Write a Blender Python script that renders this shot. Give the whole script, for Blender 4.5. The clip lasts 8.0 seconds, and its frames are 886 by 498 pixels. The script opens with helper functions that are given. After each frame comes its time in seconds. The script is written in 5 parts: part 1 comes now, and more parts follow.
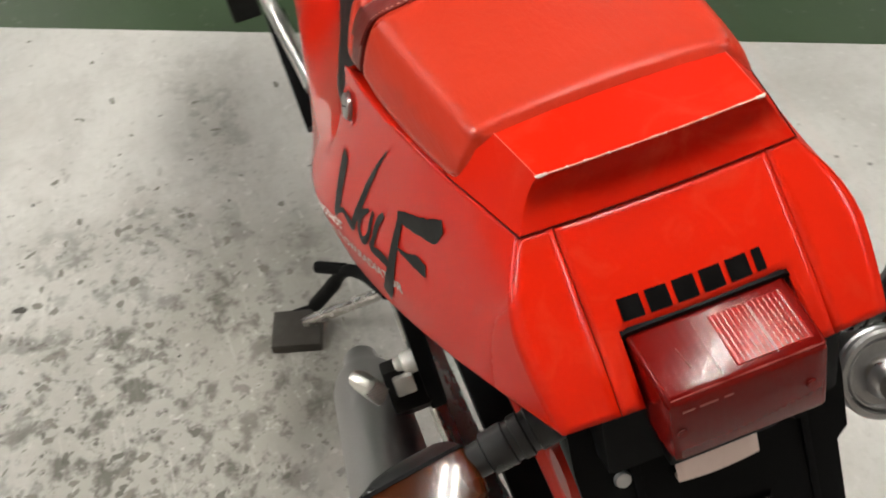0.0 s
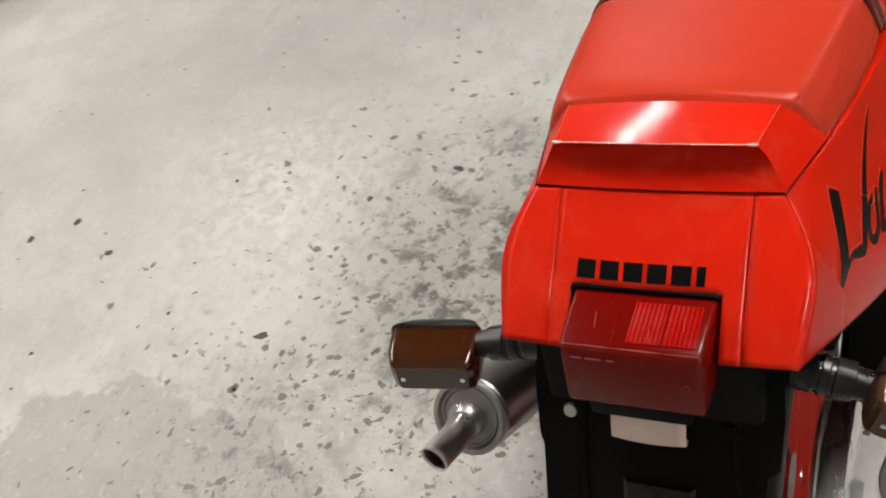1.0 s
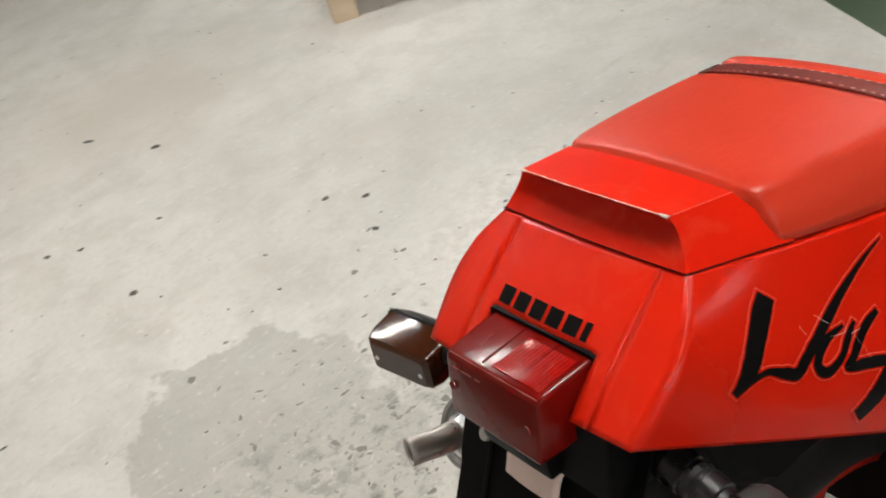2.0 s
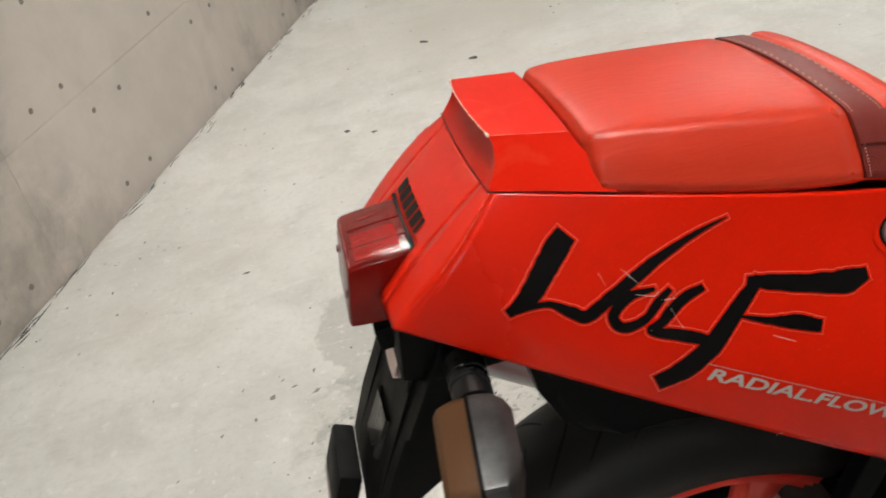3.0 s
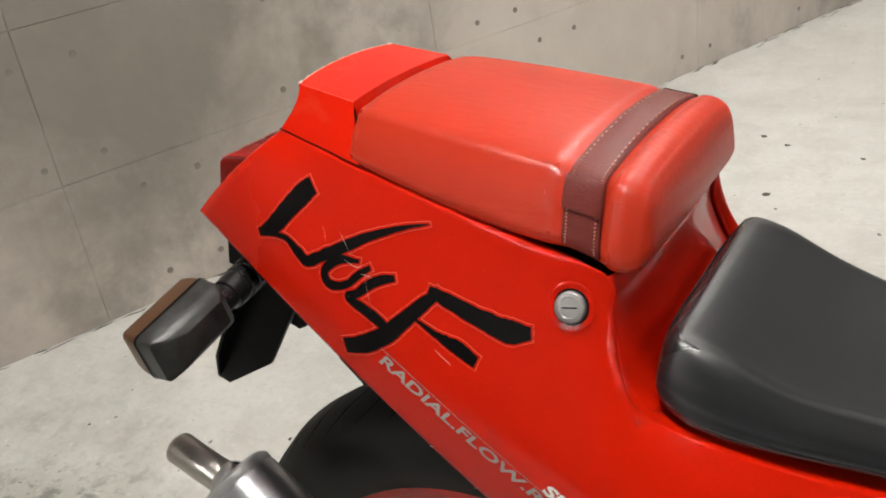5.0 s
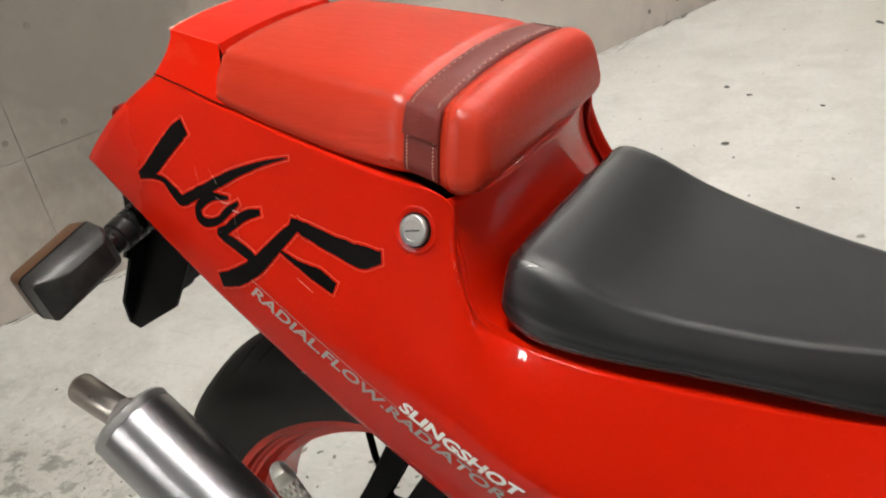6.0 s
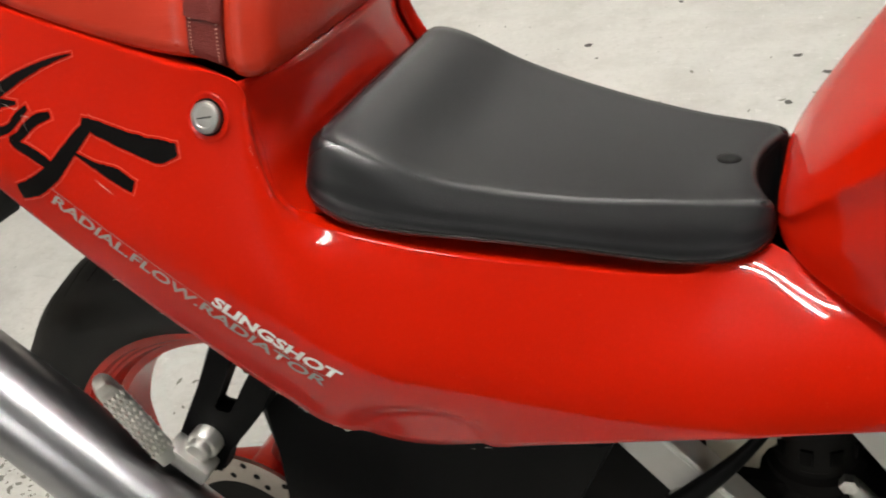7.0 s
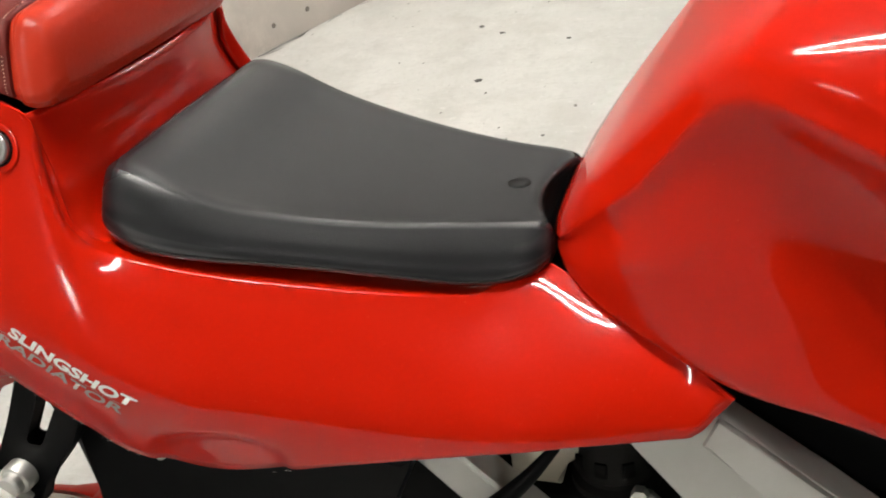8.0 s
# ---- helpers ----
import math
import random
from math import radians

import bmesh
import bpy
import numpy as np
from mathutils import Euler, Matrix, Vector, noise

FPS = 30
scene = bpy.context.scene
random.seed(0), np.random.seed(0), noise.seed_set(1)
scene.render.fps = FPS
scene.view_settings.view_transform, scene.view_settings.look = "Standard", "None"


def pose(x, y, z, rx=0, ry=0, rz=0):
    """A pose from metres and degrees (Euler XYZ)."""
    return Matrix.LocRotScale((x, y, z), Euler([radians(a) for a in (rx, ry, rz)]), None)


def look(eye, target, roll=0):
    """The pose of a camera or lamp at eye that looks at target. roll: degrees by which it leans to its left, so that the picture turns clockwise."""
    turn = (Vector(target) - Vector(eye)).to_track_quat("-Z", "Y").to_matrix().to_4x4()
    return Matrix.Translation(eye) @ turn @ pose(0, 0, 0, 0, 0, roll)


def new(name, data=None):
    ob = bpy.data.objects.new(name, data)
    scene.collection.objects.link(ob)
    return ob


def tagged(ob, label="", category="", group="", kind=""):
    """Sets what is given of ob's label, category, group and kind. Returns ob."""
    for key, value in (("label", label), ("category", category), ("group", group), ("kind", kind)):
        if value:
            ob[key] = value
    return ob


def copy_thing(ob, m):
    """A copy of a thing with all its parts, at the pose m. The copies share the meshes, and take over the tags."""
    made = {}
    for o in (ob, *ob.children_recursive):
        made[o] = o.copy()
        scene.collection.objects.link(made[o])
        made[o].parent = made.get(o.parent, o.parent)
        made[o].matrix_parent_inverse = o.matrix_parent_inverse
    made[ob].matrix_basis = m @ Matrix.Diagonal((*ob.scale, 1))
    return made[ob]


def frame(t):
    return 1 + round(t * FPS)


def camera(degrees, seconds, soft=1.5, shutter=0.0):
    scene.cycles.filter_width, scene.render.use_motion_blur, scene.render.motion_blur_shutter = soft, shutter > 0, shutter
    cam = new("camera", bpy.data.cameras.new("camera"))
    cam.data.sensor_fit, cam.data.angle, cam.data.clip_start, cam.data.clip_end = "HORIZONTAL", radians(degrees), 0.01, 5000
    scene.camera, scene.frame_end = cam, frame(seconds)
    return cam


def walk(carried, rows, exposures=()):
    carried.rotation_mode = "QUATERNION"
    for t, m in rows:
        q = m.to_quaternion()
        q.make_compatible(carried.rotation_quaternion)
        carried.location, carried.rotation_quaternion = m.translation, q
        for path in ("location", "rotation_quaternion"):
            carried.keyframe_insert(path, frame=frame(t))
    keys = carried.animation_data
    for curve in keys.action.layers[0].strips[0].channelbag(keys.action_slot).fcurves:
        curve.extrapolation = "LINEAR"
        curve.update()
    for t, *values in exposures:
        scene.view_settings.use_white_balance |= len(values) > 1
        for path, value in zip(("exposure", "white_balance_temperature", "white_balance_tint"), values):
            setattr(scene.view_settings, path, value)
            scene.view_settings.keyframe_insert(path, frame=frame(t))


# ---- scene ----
# ---- camera ----
cam = camera(48.2, 8.0, soft=1.8, shutter=0.25)
PATH = [
    (0, (-0.3692, 0.3209, 1.3934), (0.2603, 0.1590, 0.6335), -5.81),
    (0.5, (-0.3985, 0.1550, 1.4321), (0.2357, 0.2589, 0.6660), -13.42),
    (1, (-0.5186, -0.0680, 1.4683), (0.0688, 0.3212, 0.7586), -17.58),
    (1.2, (-0.5107, -0.1339, 1.4659), (0.0653, 0.3182, 0.7848), -18.24),
    (2.3, (-0.3075, -0.5206, 1.3667), (-0.0283, 0.2626, 0.8112), -16.19),
    (2.5, (-0.2485, -0.6130, 1.3642), (-0.0667, 0.2070, 0.8215), -17.23),
    (3, (-0.0792, -0.6366, 1.3060), (-0.0243, 0.2079, 0.7732), -14.99),
    (3.5, (0.1083, -0.6581, 1.2845), (0.0021, 0.1961, 0.7755), -15.97),
    (4, (0.3080, -0.7598, 1.2652), (0.0108, 0.0768, 0.8051), -13.10),
    (4.2, (0.3653, -0.7403, 1.2525), (0.0227, 0.0781, 0.7911), -13.64),
    (5.3, (0.5982, -0.6151, 1.2161), (0.0950, 0.1203, 0.7622), -8.99),
    (5.5, (0.6353, -0.6150, 1.2112), (0.1317, 0.1204, 0.7578), -10.26),
    (6, (0.6579, -0.6138, 1.1892), (0.1775, 0.1200, 0.7088), -11.59),
    (6.5, (0.6717, -0.6019, 1.1586), (0.2347, 0.1248, 0.6286), -13.31),
    (7, (0.7186, -0.5943, 1.1358), (0.3306, 0.1411, 0.5802), -13.42),
    (7.5, (0.7768, -0.5787, 1.1168), (0.4264, 0.1741, 0.5595), -13.11),
    (8, (0.8203, -0.5815, 1.1198), (0.4952, 0.1963, 0.5818), -11.67),
]
# the lens meters a little brighter as it leaves the pale floor for the dark seat
walk(cam, [(t, look(eye, target, roll)) for t, eye, target, roll in PATH], [(0.0, 0.04), (0.5, 0.0), (1.0, -0.16), (2.5, -0.09), (3.5, -0.02), (4.0, 0.06), (6.0, 0.05), (6.5, 0.0), (7.0, 0.05), (8.0, 0.17)])
LEAN = -4.97  # the motorcycle leans on its side stand

# ---- world and lamps ----
world = bpy.data.worlds.new("garage_world")
scene.world = world
world.use_nodes = True
world.node_tree.nodes["Background"].inputs["Color"].default_value = (0.9, 0.95, 1.0, 1)
world.node_tree.nodes["Background"].inputs["Strength"].default_value = 0.02
TUBE_POWER = 212.0
# the last lamp is added, to fill the motorcycle's right flank
LAMPS, LAMP_TURN = [(3.1, 0.95), (0.7, 2.12), (-2.75, 2.15), (6.9, 2.6), (4.9, 5.6), (1.1, 7.8), (-2.4, 7.6)], 90


# ---- materials ----
def material(name, color, rough=0.5, metal=0.0, coat=0.0, coat_rough=0.05, spec=0.5):
    m = bpy.data.materials.new(name)
    m.use_nodes = True
    b = m.node_tree.nodes["Principled BSDF"]
    b.inputs["Base Color"].default_value = (*color, 1)
    b.inputs["Roughness"].default_value = rough
    b.inputs["Metallic"].default_value = metal
    b.inputs["Coat Weight"].default_value = coat
    b.inputs["Coat Roughness"].default_value = coat_rough
    b.inputs["Specular IOR Level"].default_value = spec
    return m


def node(m, kind, data_type="", blend_type="", operation="", bands_direction="", **sockets):
    n = m.node_tree.nodes.new(kind)
    if data_type:
        n.data_type, n.blend_type = data_type, blend_type
    if operation:
        n.operation = operation
    if bands_direction:
        n.bands_direction = bands_direction
    for key, value in sockets.items():
        n.inputs[key].default_value = value
    return n


def wire(m, a, b):
    m.node_tree.links.new(a, b)


def coords(m, kind="Object", scale=(1, 1, 1)):
    t, mp = node(m, "ShaderNodeTexCoord"), node(m, "ShaderNodeMapping")
    mp.inputs["Scale"].default_value = scale
    wire(m, t.outputs[kind], mp.inputs["Vector"])
    return mp.outputs["Vector"]


def noise_tex(m, vec, scale, detail=4, rough=0.6, distort=0.0):
    n = node(m, "ShaderNodeTexNoise", Scale=scale, Detail=detail, Roughness=rough, Distortion=distort)
    wire(m, vec, n.inputs["Vector"])
    return n.outputs["Fac"]


def ramp(m, fac, stops):
    r = node(m, "ShaderNodeValToRGB")
    els = r.color_ramp.elements
    while len(els) < len(stops):
        els.new(0.5)
    for e, (p, c) in zip(els, stops):
        e.position, e.color = p, (*c, 1) if len(c) == 3 else c
    wire(m, fac, r.inputs["Fac"])
    return r.outputs["Color"]


def grey(v):
    return (v, v, v)


def mix(m, fac, a, b, kind="MIX"):
    n = node(m, "ShaderNodeMix", data_type="RGBA", blend_type=kind)
    for slot, value in (("Factor", fac), ("A", a), ("B", b)):
        s = n.inputs[0] if slot == "Factor" else n.inputs[6 if slot == "A" else 7]
        if isinstance(value, bpy.types.NodeSocket):
            wire(m, value, s)
        else:
            s.default_value = value if slot == "Factor" else (*value, 1)
    return n.outputs[2]


def math_node(m, op, a, b):
    n = node(m, "ShaderNodeMath", operation=op)
    for s, v in zip(n.inputs, (a, b)):
        if isinstance(v, bpy.types.NodeSocket):
            wire(m, v, s)
        else:
            s.default_value = v
    return n.outputs[0]


def bsdf(m):
    return m.node_tree.nodes["Principled BSDF"]


def bump(m, height, strength, distance=0.001):
    n = node(m, "ShaderNodeBump", Strength=strength, Distance=distance)
    wire(m, height, n.inputs["Height"])
    wire(m, n.outputs["Normal"], bsdf(m).inputs["Normal"])


def make_red_paint(name, color, worn=1.0, dull=0.0, weather=False):
    m = material(name, color, 0.45, 0.0, 0.6, 0.06, 0.05)
    bsdf(m).inputs["Coat IOR"].default_value = 1.48
    v = coords(m)
    haze = noise_tex(m, v, 9, 5, 0.65)
    fine = noise_tex(m, v, 140, 3, 0.7)
    tint = mix(m, ramp(m, haze, [(0.42, grey(0)), (0.72, grey(0.35 * worn))]), color, tuple(c * 0.86 + 0.001 for c in color))
    dust = ramp(m, noise_tex(m, v, 420, 2, 0.5), [(0.71, grey(0)), (0.77, grey(0.28 * worn))])
    wire(m, mix(m, dust, tint, (0.66, 0.09, 0.05)), bsdf(m).inputs["Base Color"])
    gloss = ramp(m, haze, [(0.3, grey(0.03 + dull)), (0.75, grey(0.08 + 1.4 * dull))])
    if weather:   # the lacquer is duller towards the tail, which faces the weather
        sep = node(m, "ShaderNodeSeparateXYZ")
        wire(m, v, sep.inputs["Vector"])
        gloss = math_node(m, "ADD", gloss, ramp(m, math_node(m, "ADD", sep.outputs["X"], math_node(m, "MULTIPLY", haze, 0.1)), [(0.0, grey(0.24)), (0.42, grey(0))]))
        wire(m, ramp(m, sep.outputs["X"], [(0.10, grey(0.40)), (0.30, grey(0.55)), (0.36, grey(0.70)), (0.42, grey(0.95)), (0.62, grey(0.85)), (0.76, grey(0.5))]), bsdf(m).inputs["Coat Weight"])
    wire(m, gloss, bsdf(m).inputs["Coat Roughness"])
    if dull:   # sun-bleached smudges
        bleach = ramp(m, noise_tex(m, v, 26, 5, 0.6, 0.8), [(0.52, grey(0)), (0.72, grey(0.35))])
        wire(m, mix(m, bleach, tint, (0.62, 0.055, 0.025)), bsdf(m).inputs["Base Color"])
    bump(m, fine, 0.03, 0.0006)
    return m


def make_vinyl(name, color, rough, grain=900, strength=0.25, worn=(0, 0, 0), spec=0.18):
    m = material(name, color, rough, spec=spec)
    v = coords(m)
    big = noise_tex(m, v, 7, 4)
    vor = node(m, "ShaderNodeTexVoronoi", Scale=grain)
    wire(m, v, vor.inputs["Vector"])
    wire(m, mix(m, ramp(m, big, [(0.4, grey(0)), (0.75, grey(0.6))]), color, tuple(c + w for c, w in zip(color, worn))), bsdf(m).inputs["Base Color"])
    wire(m, ramp(m, big, [(0.3, grey(rough - 0.05)), (0.8, grey(rough + 0.1))]), bsdf(m).inputs["Roughness"])
    h = math_node(m, "ADD", vor.outputs["Distance"], math_node(m, "MULTIPLY", noise_tex(m, v, 45, 3), 1.5))
    bump(m, h, strength, 0.0008)
    return m


def make_plastic(name, color, rough, fade=0.03, spec=0.25):
    m = material(name, color, rough, spec=spec)
    v = coords(m)
    n = noise_tex(m, v, 14, 6, 0.7)
    wire(m, mix(m, ramp(m, n, [(0.45, grey(0)), (0.75, grey(1))]), color, tuple(c + fade for c in color)), bsdf(m).inputs["Base Color"])
    wire(m, ramp(m, n, [(0.3, grey(rough - 0.08)), (0.75, grey(min(1, rough + 0.15)))]), bsdf(m).inputs["Roughness"])
    bump(m, noise_tex(m, v, 500, 2), 0.12, 0.0005)
    return m


def make_metal(name, color, rough, streak=(1, 1, 1), dirt=0.3):
    m = material(name, color, rough, 1.0)
    v = coords(m, scale=streak)
    n = noise_tex(m, v, 60, 4, 0.6)
    d = noise_tex(m, coords(m), 18, 6, 0.7)
    wire(m, ramp(m, n, [(0.3, grey(rough * 0.75)), (0.7, grey(rough * 1.35))]), bsdf(m).inputs["Roughness"])
    wire(m, mix(m, ramp(m, d, [(0.5, grey(0)), (0.8, grey(dirt))]), color, (0.16, 0.13, 0.10)), bsdf(m).inputs["Base Color"])
    bump(m, n, 0.05, 0.0003)
    return m


RED = make_red_paint("red_paint", (0.51, 0.0088, 0.0005), weather=True)
FADED_RED = make_red_paint("faded_red_paint", (0.57, 0.012, 0.0018), 1.2, 0.12)
SPOILER_RED = make_red_paint("spoiler_red_paint", (0.55, 0.010, 0.0014), 1.2, 0.015)
bsdf(FADED_RED).inputs["Coat Weight"].default_value = 0.4
bsdf(SPOILER_RED).inputs["Coat Weight"].default_value = 0.2
RIM_RED = make_red_paint("rim_red_paint", (0.52, 0.03, 0.018), 1.4)
SALMON = make_vinyl("red_vinyl", (0.42, 0.0275, 0.0108), 0.42, 1100, 0.22, (0.04, 0.012, 0.007), 0.14)
polish = ramp(SALMON, node(SALMON, "ShaderNodeNewGeometry").outputs["Pointiness"], [(0.507, grey(0)), (0.528, grey(1))])
wire(SALMON, mix(SALMON, polish, grey(0.42), grey(0.24)), bsdf(SALMON).inputs["Roughness"])
wire(SALMON, mix(SALMON, polish, grey(0.12), grey(0.48)), bsdf(SALMON).inputs["Specular IOR Level"])
# fine creases run along the stretched vinyl
bump(SALMON, noise_tex(SALMON, coords(SALMON, scale=(0.25, 1, 1.6)), 150, 4, 0.6, 0.6), 0.32, 0.0016)
STRAP = make_vinyl("strap_vinyl", (0.115, 0.014, 0.011), 0.38, 800, 0.35, (0.05, 0.018, 0.015))
BLACK_VINYL = make_vinyl("black_vinyl", (0.0100, 0.0103, 0.0114), 0.42, 1300, 0.16, (0.004, 0.004, 0.0045), 0.20)
# the crest of the seat is polished by wear
crest = ramp(BLACK_VINYL, node(BLACK_VINYL, "ShaderNodeNewGeometry").outputs["Pointiness"], [(0.507, grey(0)), (0.528, grey(1))])
wire(BLACK_VINYL, mix(BLACK_VINYL, crest, grey(0.45), grey(0.25)), bsdf(BLACK_VINYL).inputs["Roughness"])
wire(BLACK_VINYL, mix(BLACK_VINYL, crest, grey(0.11), grey(0.9)), bsdf(BLACK_VINYL).inputs["Specular IOR Level"])
PLASTIC = make_plastic("black_plastic", (0.0022, 0.0022, 0.0025), 0.5, 0.002, 0.08)
GREY_PLASTIC = make_plastic("faded_plastic", (0.0065, 0.0065, 0.007), 0.27, 0.012, 0.4)
RUBBER = make_plastic("tyre_rubber", (0.0095, 0.0095, 0.0092), 0.55, 0.007, 0.2)
STEEL = make_metal("brushed_steel", (0.56, 0.56, 0.575), 0.34, (1, 1, 1), 0.08)
MUFFLER_STEEL = material("muffler_steel", (0.37, 0.37, 0.385), 0.3, 1.0)
wire(MUFFLER_STEEL, ramp(MUFFLER_STEEL, noise_tex(MUFFLER_STEEL, coords(MUFFLER_STEEL), 420, 3), [(0.3, grey(0.29)), (0.7, grey(0.38))]), bsdf(MUFFLER_STEEL).inputs["Roughness"])
SMOOTH_ALLOY = make_metal("smooth_alloy", (0.80, 0.79, 0.77), 0.30, (0.1, 1, 1), 0.05)
PIPE_STEEL = make_metal("pipe_steel", (0.46, 0.43, 0.40), 0.34, (1, 1, 1), 0.4)
LOCK_STEEL = make_metal("lock_steel", (0.34, 0.33, 0.32), 0.42, (1, 1, 1), 0.3)
CAP_GREY = make_metal("cap_grey", (0.42, 0.42, 0.42), 0.5, (1, 1, 1), 0.25)
DISC_STEEL = make_metal("disc_steel", (0.40, 0.36, 0.32), 0.34, (1, 1, 1), 0.4)
POLISHED = make_metal("polished_aluminium", (0.78, 0.77, 0.74), 0.26, (0.2, 1, 1), 0.12)
CHROME = make_metal("chrome", (0.74, 0.72, 0.69), 0.24)
KNURL = make_metal("knurled_alloy", (0.90, 0.88, 0.84), 0.36, (1, 1, 1), 0.1)
ALLOY = make_metal("cast_alloy", (0.70, 0.69, 0.66), 0.42)
SPAR = make_plastic("silver_paint", (0.50, 0.49, 0.46), 0.42, 0.06)
CREAM = make_plastic("cream_plastic", (0.55, 0.50, 0.40), 0.5, 0.05)
ENGINE = make_plastic("engine_black", (0.007, 0.0065, 0.006), 0.55, 0.008, 0.15)
INK = make_plastic("black_decal", (0.0030, 0.0028, 0.0028), 0.35, 0.002, 0.07)
EDGE = make_plastic("decal_edge", (0.74, 0.14, 0.09), 0.35, 0.05)
SILVER_INK = make_plastic("silver_decal", (0.33, 0.30, 0.27), 0.4, 0.05)
WHITE_INK = make_plastic("white_decal", (0.80, 0.78, 0.74), 0.35, 0.02)
WORN = make_plastic("worn_red", (0.70, 0.085, 0.05), 0.4, 0.05)
LENS_SCUFF = make_plastic("lens_scuff", (0.30, 0.06, 0.05), 0.5, 0.05)
WORN_LIP = make_plastic("worn_lip", (0.74, 0.33, 0.24), 0.5, 0.08)
CHIP = make_plastic("bare_chip", (0.75, 0.66, 0.58), 0.6, 0.05)
THREAD = make_plastic("stitch_thread", (0.50, 0.28, 0.22), 0.8, 0.05)


def make_lens(name, color, rough, trans, coat=0.10):
    m = material(name, color, rough, 0.0, coat, 0.08, 0.05)
    bsdf(m).inputs["Transmission Weight"].default_value = trans
    bsdf(m).inputs["IOR"].default_value = 1.49
    v = coords(m)
    s = noise_tex(m, v, 60, 5, 0.7)
    wire(m, ramp(m, s, [(0.35, grey(rough)), (0.8, grey(rough + 0.12))]), bsdf(m).inputs["Roughness"])
    n = node(m, "ShaderNodeTexWave", Scale=60, bands_direction="Y")
    wire(m, v, n.inputs["Vector"])
    bump(m, n.outputs["Fac"], 0.03, 0.0008)
    return m


CLEAR_RED = make_plastic("clear_red_lens", (0.30, 0.004, 0.002), 0.16, 0.04, 0.12)
RED_LENS = make_lens("red_lens", (0.19, 0.003, 0.0015), 0.16, 0.35)
AMBER_LENS = make_lens("amber_lens", (0.055, 0.013, 0.0025), 0.12, 0.3, 0.6)
DUSTY_LENS = make_lens("dusty_amber_lens", (0.088, 0.042, 0.020), 0.30, 0.1, 0.25)
HOUSING = make_plastic("scuffed_housing", (0.012, 0.0118, 0.0115), 0.34, 0.045, 0.4)
PALE_LENS = make_plastic("pale_lens", (0.76, 0.60, 0.55), 0.35, 0.08)
BLOCK_MAT = make_plastic("dusty_rubber", (0.048, 0.044, 0.038), 0.7, 0.03)


def make_concrete_floor():
    m = material("concrete_floor", (0.5, 0.5, 0.48), 0.5)
    v = coords(m)
    cloud = noise_tex(m, v, 0.9, 6, 0.6, 0.4)
    mid = noise_tex(m, v, 5, 8, 0.68, 0.3)
    fine = noise_tex(m, v, 55, 6, 0.7)
    base = ramp(m, cloud, [(0.3, (0.50, 0.493, 0.468)), (0.52, (0.645, 0.638, 0.61)), (0.72, (0.73, 0.723, 0.695))])
    base = mix(m, ramp(m, mid, [(0.35, grey(0.55)), (0.55, grey(0))]), base, (0.46, 0.45, 0.42))
    base = mix(m, ramp(m, fine, [(0.3, grey(0.35)), (0.5, grey(0))]), base, (0.42, 0.41, 0.38))
    # greasy, blotched patches where motorcycles are usually parked, a drier water stain, and painted shadow
    sep = node(m, "ShaderNodeSeparateXYZ")
    wire(m, v, sep.inputs["Vector"])
    ragged = math_node(m, "MULTIPLY", math_node(m, "SUBTRACT", noise_tex(m, v, 2.6, 7, 0.68), 0.5), 1.5)

    def patch(cx, cy, rx, ry, edge):
        dx = math_node(m, "DIVIDE", math_node(m, "SUBTRACT", sep.outputs["X"], cx), rx)
        dy = math_node(m, "DIVIDE", math_node(m, "SUBTRACT", sep.outputs["Y"], cy), ry)
        r = math_node(m, "SQRT", math_node(m, "ADD", math_node(m, "MULTIPLY", dx, dx), math_node(m, "MULTIPLY", dy, dy)), 0)
        return ramp(m, math_node(m, "ADD", r, ragged), [(1 - edge, grey(1)), (1.0, grey(0))])

    oil_and_shade = patch(0.66, 0.58, 0.55, 0.46, 0.6)
    # the last patch is the motorcycle's shadow, put into the colour
    for weight, other in ((0.55, patch(0.10, 0.92, 0.40, 0.30, 0.7)), (0.9, patch(-0.95, 0.18, 0.42, 0.26, 0.7)), (0.32, patch(-1.15, 0.46, 0.45, 0.26, 0.8)), (0.5, patch(-0.24, 0.90, 0.16, 0.22, 0.6)), (0.6, patch(1.30, 0.36, 0.40, 0.14, 0.8))):
        oil_and_shade = math_node(m, "MAXIMUM", oil_and_shade, math_node(m, "MULTIPLY", other, weight))
    damp = patch(-0.02, 1.12, 0.26, 0.40, 0.05)
    blot = ramp(m, noise_tex(m, v, 17, 6, 0.6, 0.15), [(0.51, grey(0)), (0.61, grey(0.85))])
    blot2 = ramp(m, noise_tex(m, v, 48, 4, 0.6, 0.1), [(0.56, grey(0)), (0.66, grey(0.7))])
    # the motorcycle's shadow along its left side, painted into the base colour
    base = mix(m, math_node(m, "MULTIPLY", patch(0.72, 0.36, 0.45, 0.26, 0.6), 0.5), base, (0.23, 0.222, 0.19))
    dirt_and_shade = mix(m, 0.5, base, (0.27, 0.262, 0.225))
    dirt_and_shade = mix(m, blot, dirt_and_shade, (0.10, 0.098, 0.08))
    dirt_and_shade = mix(m, blot2, dirt_and_shade, (0.10, 0.098, 0.08))
    # smears of old oil, brownish and soft-edged
    smear = ramp(m, noise_tex(m, v, 8.5, 5, 0.62, 0.5), [(0.53, grey(0)), (0.66, grey(0.75))])
    base = mix(m, math_node(m, "MULTIPLY", smear, patch(0.40, 0.62, 0.62, 0.42, 0.8)), base, (0.23, 0.22, 0.19))
    base = mix(m, math_node(m, "MULTIPLY", damp, 0.42), base, (0.24, 0.235, 0.21))
